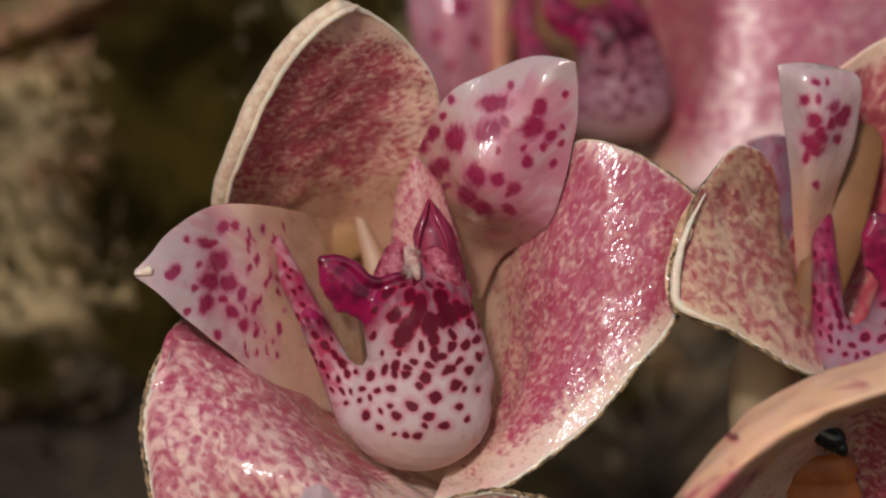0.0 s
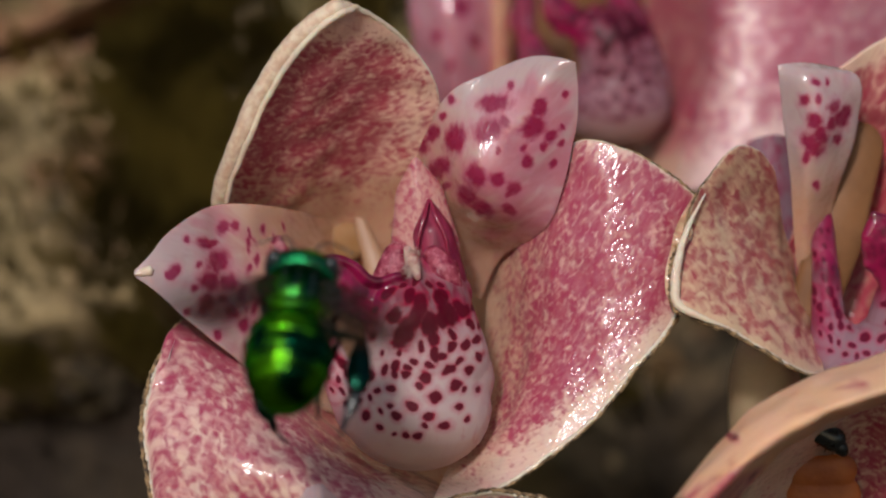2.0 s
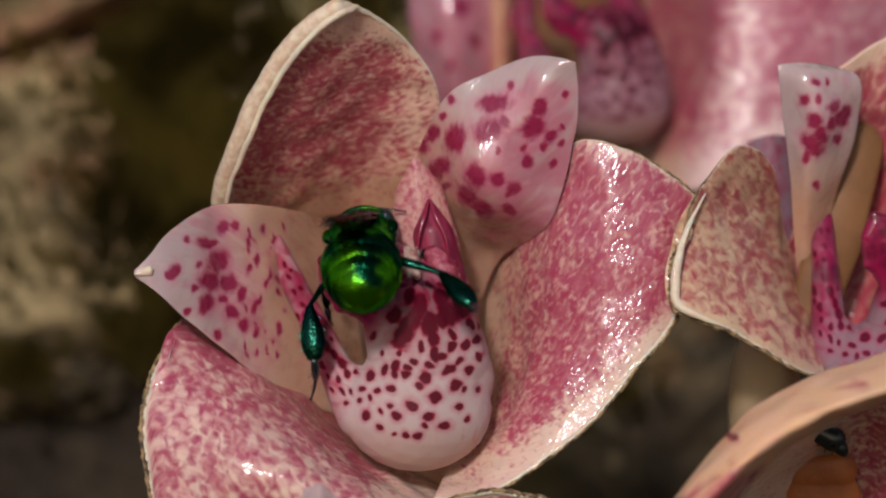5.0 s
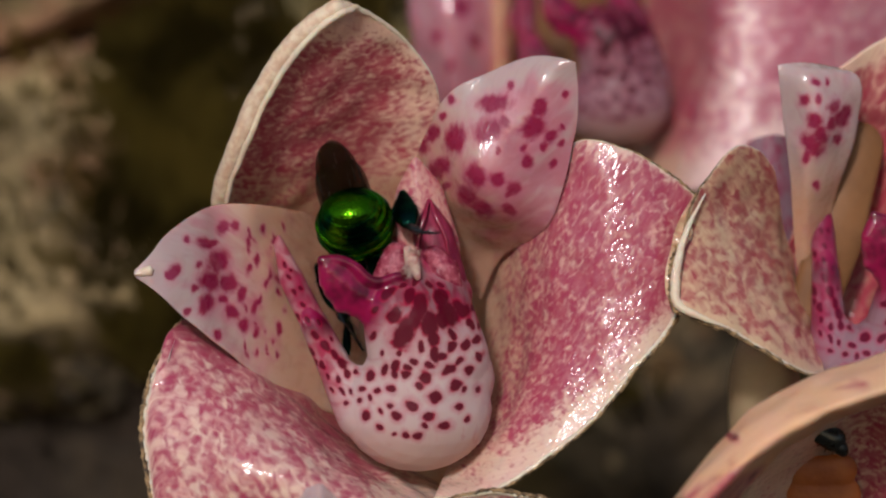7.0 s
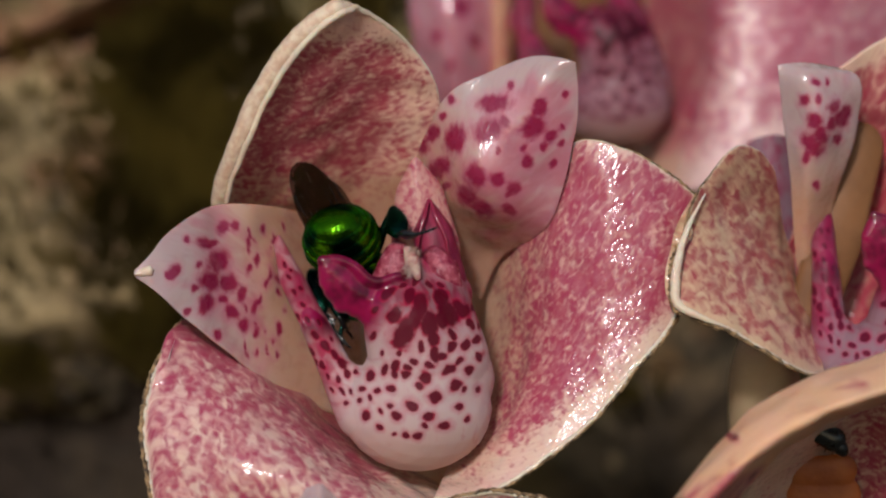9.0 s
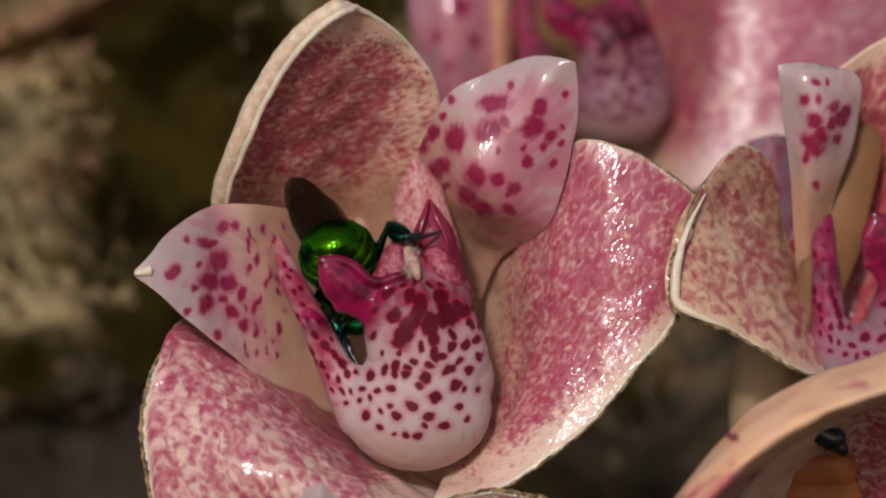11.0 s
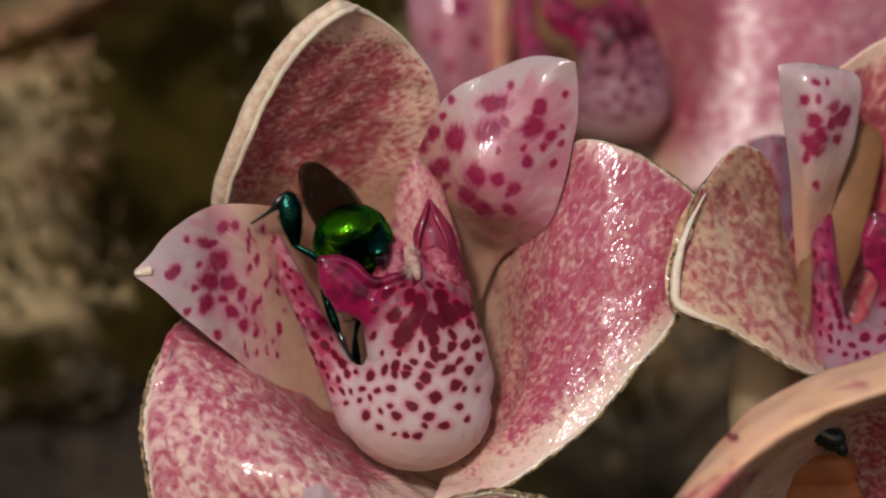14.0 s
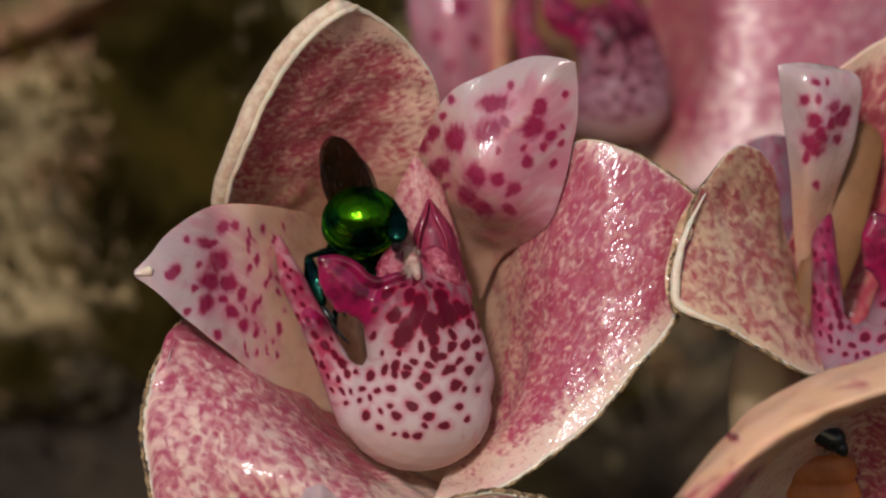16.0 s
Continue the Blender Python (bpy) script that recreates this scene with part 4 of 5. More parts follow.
def build_side_flower():
    f = thing("orchid_flower", "pink orchid flower with cream pointed sepal and pale spotted petal", "flower", HEART, "orchid flowers")
    front = blade("sepal", [[(24.6, 8.0, 5.9), (26.6, 14.0, -0.4), (28.1, 12.0, -5.5), (28.1, 5.0, -9.2)], [(23.3, 6.0, 7.2), (23.9, 9.0, 1.7), (24.5, 7.0, -3.3), (25.3, 2.0, -8.5)],
                            [(21.3, 4.0, 7.3), (20.7, 5.0, 2.9), (20.9, 4.0, -1.6), (21.0, 1.0, -6.0)], [(19.3, 3.0, 5.0), (18.7, 3.0, 1.7), (18.4, 2.0, -1.6), (18.3, 0.5, -4.9)],
                            [(18.0, 2.0, 3.1), (17.2, 2.0, 0.4), (16.7, 1.5, -2.0), (16.9, 0.5, -4.4)], [(17.2, 2.0, 0.9), (16.7, 1.5, -0.8), (16.4, 1.0, -2.4), (16.5, 0.7, -3.9)]],
                  side_mat, f, 0.6, 90, 90, rough_seed=8.0, grain=(1.1, 0.8), plan=-50, dens=lambda u, v: 0.62 * smooth(1 - v, 0.0, 0.25) * smooth(1 - u, 0.0, 0.08), heart=lambda u, v: 0.25 * smooth(1 - u, 0.4, 0.9))
    edged(front, [0.06, 0.08, 0.10, 0.12, 0.12, 0.14, 0.22, 0.2], f, True, 0.15, knobbly=0.3)
    tube("tip_rim", spline([(19.0, 2.7, 4.0), (17.6, 1.6, 1.4), (16.9, 1.0, -0.8), (16.65, 0.5, -2.6), (16.85, 0.2, -4.0), (18.4, 0.1, -4.85), (20.6, 0.7, -5.7)], 60), [0.06, 0.22, 0.32, 0.36, 0.34, 0.22, 0.10], rim_mat, front[0], 12, "white waxy rim round the tip", 0.2)
    blade("petal", [[(24.0, 21.0, 8.5), (26.0, 20.0, 9.0), (28.6, 22.0, 8.6)], [(24.4, 21.0, 3.0), (26.2, 20.0, 3.0), (28.6, 22.0, 3.0)], [(25.0, 21.0, -4.0), (26.6, 20.5, -4.0), (28.6, 22.0, -4.0)]], shaded_lip_mat, f, 0.5, 30, 30, rough_seed=30.0, dens=lambda u, v: 0.5 + 0 * u, label="dull rose petal standing behind")
    blade("petal", [[(27.8, 15.0, -6.9), (28.7, 15.0, -6.9), (29.8, 15.0, -6.0)], [(26.7, 12.0, 0.0), (27.7, 12.0, -0.4), (29.2, 13.0, 0.0)], [(26.1, 10.0, 4.7), (27.5, 9.0, 4.7), (30.0, 11.0, 5.1)], [(25.5, 9.0, 9.3), (27.9, 7.0, 9.5), (31.2, 10.0, 9.6)],
                    [(25.0, 8.0, 12.6), (27.4, 7.0, 12.6), (31.1, 9.0, 12.7)], [(24.9, 8.0, 13.7), (26.7, 8.0, 13.9), (29.4, 9.0, 13.6)]],
          petal_mat, f, 0.45, 60, 80, rough_seed=9.0, dens=lambda u, v: 0.10 + 0 * u, heart=lambda u, v: 1 - smooth(v, 0.3, 0.6),
          spots=[(26.81, 11.05, 0.46), (27.82, 11.05, 0.42), (27.40, 7.82, 0.92), (29.04, 10.55, 0.59), (29.67, 9.71, 0.76), (30.09, 10.13, 0.59), (27.02, 6.85, 0.50), (27.99, 8.45, 0.76), (29.41, 8.24, 0.50),
                 (27.57, 12.40, 0.34), (28.53, 12.40, 0.29), (27.91, 4.69, 0.42), (27.57, 9.50, 0.67), (28.83, 9.29, 0.59)], label="pale translucent petal with crimson spots")
    blade("sepal", [[(26.0, 12.0, -9.0), (31.2, 16.0, -9.8), (36.7, 12.0, -10.7)], [(26.2, 16.0, -1.7), (31.5, 18.0, -1.7), (37.4, 14.0, -2.6)], [(28.7, 13.0, 6.1), (32.7, 17.0, 6.2), (38.1, 13.0, 6.1)],
                    [(29.7, 12.0, 10.7), (33.1, 14.0, 11.3), (38.4, 12.0, 12.5)], [(29.5, 11.0, 13.3), (32.4, 12.0, 15.3), (36.7, 12.0, 17.7)]],
          dorsal_mat, f, 0.6, 70, 80, plan=60, rough_seed=10.0, dens=lambda u, v: 0.95 * smooth(1 - v, 0.03, 0.12), heart=lambda u, v: 0.8 - 0.8 * smooth(v, 0.5, 0.8))
    bm = bmesh.new()
    lump(bm, (31.7, 13.5, 7.8), 2.0, (29.7, 12.5, 0.5), 2.2, 0.3)
    lump(bm, (29.7, 12.5, 0.5), 2.2, (27.9, 12.0, -5.1), 1.8, 0.3)
    fused("column", bm, amber_mat, f, 0.14, 6, "orange brown column")
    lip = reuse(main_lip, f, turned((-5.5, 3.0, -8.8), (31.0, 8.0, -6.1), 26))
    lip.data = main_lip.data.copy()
    # lip in the darkened, shade-toned colour
    lip.data.materials[0] = shaded_lip_mat
    tube("pedicel", spline([(26.6, 14.0, -6.4), (24.8, 13.5, -8.2), (24.7, 15.0, -12.1), (25.8, 22.0, -17.4), (30.5, 45.0, -21.7), (37.1, 76.0, -23.4)], 24), [2.0, 2.6, 2.8, 2.6, 2.0, 1.5], ovary_mat, f, 16, "thick cream flower stalk")
    return f


def build_near_flower():
    f = thing("orchid_flower", "pale orchid flower with peach folded sepal and orange throat", "flower", HEART, "orchid flowers")
    blade("sepal", [[(15.2, -8.0, -18.0), (16.1, -11.0, -16.8), (17.6, -13.0, -17.3), (20.0, -4.0, -18.8)], [(18.5, -8.0, -13.9), (19.1, -11.5, -13.7), (20.7, -13.0, -14.4), (22.4, -2.0, -16.0)],
                    [(21.8, -8.0, -10.5), (22.2, -12.0, -11.1), (23.2, -13.5, -12.5), (25.2, 0.0, -13.9)], [(25.8, -8.0, -8.5), (26.0, -12.0, -9.4), (26.6, -13.5, -10.8), (28.8, 0.0, -12.0)],
                    [(31.7, -8.0, -6.7), (31.4, -12.0, -7.7), (31.7, -13.5, -9.1), (34.8, 3.0, -10.3)]],
          fold_mat, f, 0.5, 60, 80, rough_seed=11.0, dens=lambda u, v: 0.04 + 0.75 * (1 - smooth(v, 0.12, 0.42)) * smooth(u, 0.2, 0.6), spots=[(19.71, -12.80, 0.30), (21.31, -15.72, 0.53)],
          label="peach sepal with a broad folded edge")
    blade("sepal", [[(19.7, -5.0, -17.3), (20.8, 0.0, -19.4), (22.1, 4.0, -22.6)], [(22.5, -3.0, -14.3), (23.9, 2.0, -17.5), (24.7, 5.0, -21.5)], [(26.4, -1.0, -12.2), (27.4, 4.0, -16.0), (28.1, 6.0, -21.6)], [(29.6, -1.0, -10.4), (30.6, 3.0, -14.7), (31.3, 5.0, -21.5)], [(32.6, -2.0, -9.2), (33.8, 0.0, -14.5), (34.9, 2.0, -21.2)]],
          sepal_mat, f, 0.5, 70, 70, rough_seed=13.0, dens=lambda u, v: 0.8 * smooth(v, 0.52, 0.8), heart=lambda u, v: 0.35 - 0.2 * smooth(v, 0.5, 0.9))
    bm = bmesh.new()
    lump(bm, (26.3, 3.0, -16.2), 1.2, (28.9, 2.8, -16.0), 1.2, 0.3)
    lump(bm, (26.4, 3.2, -17.8), 1.5, (29.0, 3.0, -17.8), 1.4, 0.3)
    fused("orange_gland", bm, gland_mat, f, 0.12, 5, "orange gland in the throat")
    tube("pedicel", spline([(28.8, 5.0, -19.0), (34.7, 40.0, -23.2), (38.8, 76.0, -23.4)], 20), [2.2, 2.0, 1.5], ovary_mat, f, 12)
    return f


def build_low_flower():
    f = thing("orchid_flower", "pale orchid flower of which only petal tip and rim show", "flower", HEART, "orchid flowers")
    blade("petal", [[(-11.9, -6.0, -21.9), (-8.7, -8.0, -21.7), (-5.6, -6.0, -21.9)], [(-10.5, -6.0, -18.6), (-8.5, -7.5, -18.2), (-6.4, -6.0, -18.8)], [(-9.6, -6.0, -16.7), (-8.5, -6.5, -16.4), (-7.5, -6.0, -17.0)], [(-8.9, -6.0, -16.3), (-8.7, -6.0, -16.2), (-8.3, -6.0, -16.3)]],
          petal_mat, f, 0.5, 40, 40, rough_seed=14.0, dens=lambda u, v: 0 * u, label="white petal tip")
    low = blade("sepal", [[(-1.0, 2.0, -22.8), (4.0, 4.0, -23.0), (9.2, 2.0, -22.8)], [(-0.6, 1.0, -19.9), (3.9, 2.0, -20.0), (8.8, 1.0, -19.9)], [(0.2, 0.0, -18.2), (3.9, 0.5, -18.0), (8.1, 0.0, -18.3)], [(1.1, 0.0, -17.7), (4.1, 0.0, -17.5), (7.1, 0.0, -17.8)]],
                sepal_mat, f, 0.5, 50, 40, rough_seed=15.0, dens=lambda u, v: 0.5 + 0 * u)
    edged(low, [0.1, 0.2, 0.2, 0.1], f)
    tube("pedicel", spline([(-1.0, 0.0, -22.6), (-0.2, 40.0, -28.1), (0.9, 76.0, -25.6)], 20), [2.2, 2.0, 1.5], ovary_mat, f, 12)
    return f


def build_beetle():
    b = thing("small_beetle", "tiny black beetle sitting still in the near flower", "beetle", HEART)
    bm = bmesh.new()
    lump(bm, (27.1, 1.3, -13.2), 0.8, (28.1, 1.3, -13.7), 0.92, 0.8)
    body = fused("body", bm, bee_black, b, 0.08, 3)
    bm = bmesh.new()
    lump(bm, (28.6, 1.3, -14.3), 0.55, (28.8, 1.3, -14.6), 0.38)
    fused("head", bm, bee_black, b, 0.06, 2)
    for k, (a, c) in enumerate((((27.1, 1.2, -13.8), (27.0, 3.6, -14.8)), ((27.6, 1.2, -14.0), (27.7, 3.8, -15.0)), ((28.0, 1.2, -14.3), (28.3, 3.8, -15.1)), ((28.0, 1.8, -13.2), (28.6, 3.4, -12.8)), ((28.4, 1.6, -13.6), (29.3, 3.2, -13.5)), ((26.8, 1.6, -13.2), (26.5, 3.4, -13.4)))):
        mid = (np.array(a) + np.array(c)) / 2 + np.array((0, -0.5, 0.1))
        tube("leg", spline([a, mid, c], 8), [0.09, 0.07, 0.03], bee_black, b, 6)
    return b


build_trunk()
build_moss()
build_ground()
flower = build_flower()
main_lip = [c for c in flower.children if c.name.startswith("lip")][0]
build_rear_flower()
build_side_flower()
build_near_flower()
build_low_flower()
build_beetle()


# ---- bee ----
def ellipsoid(bm, c, r):
    bmesh.ops.create_uvsphere(bm, u_segments=28, v_segments=18, radius=1.0, matrix=Matrix.Translation(Vector(c) * MM) @ Matrix.Diagonal((r[0] * MM, r[1] * MM, r[2] * MM, 1)))


LEG = {"front": (2.4, 3.0, 2.6), "middle": (2.6, 3.4, 2.6), "hind": (4.4, 4.0, 3.6)}


def limb(name, length, widths, flat, material, parent, bow=0.0, label="", hair=0.0):
    """One leg joint along +y from its root, flattened in z, with short bristles."""
    n, sides, verts, faces = 16, 12, [], []
    r = spline(np.array(widths)[:, None], n)[:, 0]
    for i in range(n):
        f = i / (n - 1)
        for q in range(sides):
            h = 2 * math.pi * q / sides
            verts.append((r[i] * math.cos(h), f * length, bow * math.sin(math.pi * f) + flat * r[i] * math.sin(h)))
    faces = [(i * sides + q, i * sides + (q + 1) % sides, (i + 1) * sides + (q + 1) % sides, (i + 1) * sides + q) for i in range(n - 1) for q in range(sides)]
    verts += [(0, -0.5 * r[0], 0), (0, length + 0.5 * r[-1], 0)]
    faces += [(n * sides, (q + 1) % sides, q) for q in range(sides)] + [(n * sides + 1, (n - 1) * sides + q, (n - 1) * sides + (q + 1) % sides) for q in range(sides)]
    rnd = random.Random(int(100 * length) + len(name))
    for k in range(70 if hair else 0):
        f, h = rnd.uniform(0.1, 0.98), rnd.uniform(0, 2 * math.pi)
        w = float(np.interp(f, np.linspace(0, 1, n), r))
        c, d, e = math.cos(h), math.sin(h), len(verts)
        verts += [(w * c * 0.95, f * length - 0.03, flat * w * d * 0.95 + bow * math.sin(math.pi * f)), (w * c * 0.95, f * length + 0.03, flat * w * d * 0.95 + bow * math.sin(math.pi * f)), ((w + hair) * c, f * length + 0.35, (flat * w + hair) * d)]
        faces.append((e, e + 1, e + 2))
    return part(name, mesh_from(name, verts, faces), material, parent, label)


def build_bee():
    """y: towards the head, z: the back; the waist is at the origin."""
    bee = thing("green_bee", "metallic emerald green orchid bee with smoky brown wings", "bee", HEART)
    bee.scale = (0.98, 0.98, 0.98)
    bm = bmesh.new()
    ellipsoid(bm, (0, 2.35, 0.0), (2.55, 2.2, 2.15))
    thorax = part("thorax", bm, bee_green, bee)
    bm = bmesh.new()
    ellipsoid(bm, (0, 0.75, 0.85), (1.7, 0.75, 1.0))
    part("scutellum", bm, bee_green, bee)
    for sgn in (-1, 1):
        bm = bmesh.new()
        ellipsoid(bm, (2.3 * sgn, 2.6, 0.55), (0.55, 0.9, 0.5))
        part("wing_cover", bm, bee_green, bee)
        tube("groove", spline([(0.85 * sgn, 4.25, 1.05), (0.95 * sgn, 2.8, 1.98), (1.0 * sgn, 1.4, 1.85)], 10), [0.06, 0.09, 0.06], bee_black, thorax, 5, "dark groove")
    tube("groove", spline([(0, 4.35, 1.0), (0, 2.8, 2.14), (0, 1.6, 2.05)], 10), [0.05, 0.07, 0.05], bee_black, thorax, 5, "dark groove")
    tube("collar", spline([(-2.1, 4.0, 0.3), (-1.2, 4.35, 1.05), (0, 4.45, 1.3), (1.2, 4.35, 1.05), (2.1, 4.0, 0.3)], 16), [0.25, 0.32, 0.25], bee_teal, thorax, 8)
    # fringe of short hairs round waist and flanks
    rnd, verts, faces = random.Random(3), [], []
    for k in range(900):
        h = rnd.uniform(0, 2 * math.pi)
        y = rnd.choice((rnd.uniform(0.0, 0.9), rnd.uniform(1.0, 4.2), rnd.uniform(4.0, 4.8)))
        g = 2.1 * math.sqrt(max(0.05, 1 - ((y - 2.35) / 2.5) ** 2))
        c, q = math.cos(h) * g * 1.15, math.sin(h) * g
        if q > 0.6 and 1.0 < y < 4.0:
            continue
        ln = rnd.uniform(0.5, 1.0)
        e = len(verts)
        tipx, tipy, tipz = c * (1 + ln / 2.2), y + rnd.uniform(-0.5, 0.2), q * (1 + ln / 2.2)
        verts += [(c - 0.03, y, q), (c + 0.03, y, q), (tipx, tipy, tipz)]
        faces.append((e, e + 1, e + 2))
    part("fuzz", mesh_from("fuzz", verts, faces), bee_fuzz, bee, "short grey hairs")
    bm = bmesh.new()
    ellipsoid(bm, (0, 5.1, -0.35), (2.35, 1.1, 1.75))
    head = part("head", bm, bee_teal, bee)
    tube("brow", spline([(-1.9, 5.1, 0.75), (-1.0, 5.15, 1.25), (0, 5.15, 1.42), (1.0, 5.15, 1.25), (1.9, 5.1, 0.75)], 16), [0.12, 0.22, 0.12], bee_green, head, 8)
    for sgn in (-1, 1):
        bm = bmesh.new()
        ellipsoid(bm, (1.85 * sgn, 5.2, -0.4), (0.72, 0.9, 1.45))
        part("eye", bm, bee_black, head, "black compound eye")
        tube("antenna", spline([(0.5 * sgn, 6.0, 0.2), (1.2 * sgn, 6.9, 0.5), (2.3 * sgn, 7.0, 0.2), (3.3 * sgn, 6.6, 0.0)], 14), [0.09, 0.08, 0.08, 0.06], bee_black, head, 6)
    tube("tongue", spline([(0, 6.0, -1.4), (0, 4.0, -2.2), (0, 1.0, -2.5), (0, -3.0, -2.6)], 14), [0.16, 0.12, 0.08, 0.04], bee_black, head, 6)
    # abdomen: six overlapping plates
    ys = [0.1, -1.0, -2.2, -3.4, -4.4, -5.2, -5.95]

    def girth(y):
        f = min(1, max(0, (0.35 - y) / 6.35))
        return 2.9 * max(0.02, (math.sin(math.pi * min(1, f * 0.97 + 0.03) ** 0.84))) ** 0.42
    for i in range(6):
        verts, faces, sides, rings = [], [], 36, 8
        for j in range(rings):
            f = j / (rings - 1)
            y = ys[i] + 0.25 + (ys[i + 1] - ys[i] - 0.25) * f
            g = girth(y) * (1 + 0.07 * (f - 0.4)) if j < rings - 1 else girth(ys[i + 1]) * 0.94
            for q in range(sides):
                h = 2 * math.pi * q / sides
                verts.append((g * math.cos(h), y, g * 0.94 * math.sin(h) - 0.2 - 0.03 * (0.1 - y) ** 2))
        faces = [(j * sides + q, j * sides + (q + 1) % sides, (j + 1) * sides + (q + 1) % sides, (j + 1) * sides + q) for j in range(rings - 1) for q in range(sides)]
        if i == 5:
            faces.append(tuple((rings - 1) * sides + q for q in range(sides)))
        if i == 0:
            faces.append(tuple(range(sides)))
        part("abdomen_plate", mesh_from("abdomen_plate", verts, faces), bee_green if i < 3 else bee_dark, bee)
    legs = {}
    for sgn, side in ((-1, "left"), (1, "right")):
        for kind, hip in (("front", (1.2, 3.9, -1.5)), ("middle", (1.3, 2.2, -1.5)), ("hind", (1.6, 0.4, -1.0))):
            thigh, shin, foot = LEG[kind]
            broad = kind == "hind"
            base = limb(kind + "_leg", thigh, (0.30, 0.42, 0.40, 0.28, 0.22) if broad else (0.22, 0.28, 0.26, 0.20, 0.16), 0.8, bee_leg, bee, 0.12)
            low = limb("shin", shin, (0.30, 0.55, 0.78, 0.88, 0.84, 0.50) if broad else (0.17, 0.26, 0.34, 0.36, 0.20), 0.62, bee_leg, base, 0.0, "broad dark green shin" if broad else "", 0.34 if broad else 0.16)
            end = limb("foot", foot, (0.30, 0.46, 0.42, 0.20, 0.15, 0.12, 0.05) if broad else (0.17, 0.24, 0.16, 0.12, 0.10, 0.04), 0.7, bee_black, base, -0.25, "", 0.16)
            base.location = Vector((hip[0] * sgn, hip[1], hip[2])) * MM
            legs[kind, side] = (base, low, end)
    wings = {}
    for sgn, side in ((-1, "left"), (1, "right")):
        for kind, y0, ln, wd in (("fore", 2.6, 9.4, 2.5), ("hind", 1.6, 6.6, 1.9)):
            base_at = Vector((1.5 * sgn, y0, 1.7)) * MM
            rows = [[(sgn * ln * f, wd * a, 0.0), (sgn * ln * f, wd * (a + b) / 2, 0.12), (sgn * ln * f, wd * b, 0.0)]
                    for f, a, b in ((0, 0.05, -0.12), (0.3, 0.18, -0.6), (0.6, 0.2, -0.98), (0.8, 0.12, -0.98), (0.92, -0.04, -0.82), (0.98, -0.2, -0.62), (1.0, -0.36, -0.44))]
            base = blade(kind + "wing", rows, wing_mat, bee, 0.03, 16, 24, wave=0.08, rough_seed=6.0, label="smoky brown wing")[0]
            base.location = base_at
            wings[kind, side] = base
            for q, w in ((0.15, 0.10), (0.45, 0.05), (0.75, 0.05)):
                tube("vein", spline([(0.1 * sgn, -q * wd * 0.15, 0.05), (sgn * ln * 0.5, -wd * 0.8 * (q - 0.12), 0.12), (sgn * ln * 0.92, -wd * 0.75 * (q - 0.05), 0.08)], 12), [w, w, w * 0.5], bee_black, base, 5)
    return bee, legs, wings


bee, legs, wings = build_bee()


def facing(x, y, z, heading, back):
    """The bee's pose: its waist in mm from the heart, the way its head points, the way its back faces."""
    h = Vector(heading).normalized()
    b = Vector(back)
    b = (b - h * b.dot(h)).normalized()
    m = Matrix((h.cross(b), h, b)).transposed().to_4x4()
    return Matrix.Translation(HEART + Vector((x, y, z)) * MM) @ m


def aimed(d):
    """The turn that lays a leg joint along d, its flat side to the bee's back."""
    side = d.cross(Vector((0, 0, 1))) if abs(d.z) < 0.97 else d.cross(Vector((0, 1, 0)))
    side.normalize()
    return Matrix((side, d, side.cross(d))).transposed().to_4x4()


def eased(steps):
    """Leg rows, with as many between them as keep every turn small."""
    got = []
    for (t, *old), (u, *fresh) in zip(steps, steps[1:]):
        old, fresh = [Vector(d).normalized() for d in old], [Vector(d).normalized() for d in fresh]
        n = max(1, math.ceil(max(a.angle(b) for a, b in zip(old, fresh)) / radians(32)), math.ceil((u - t) / 1.0))
        n = min(n, max(1, round((u - t) * 15)))
        for k in range(n):
            f = k / n
            got.append((t + (u - t) * f, [a.slerp(b, f) for a, b in zip(old, fresh)]))
    t, *last = steps[-1]
    last = [Vector(d).normalized() for d in last]
    got.append((t, last))
    if t < 16.0:
        got.append((16.0, last))
    return got


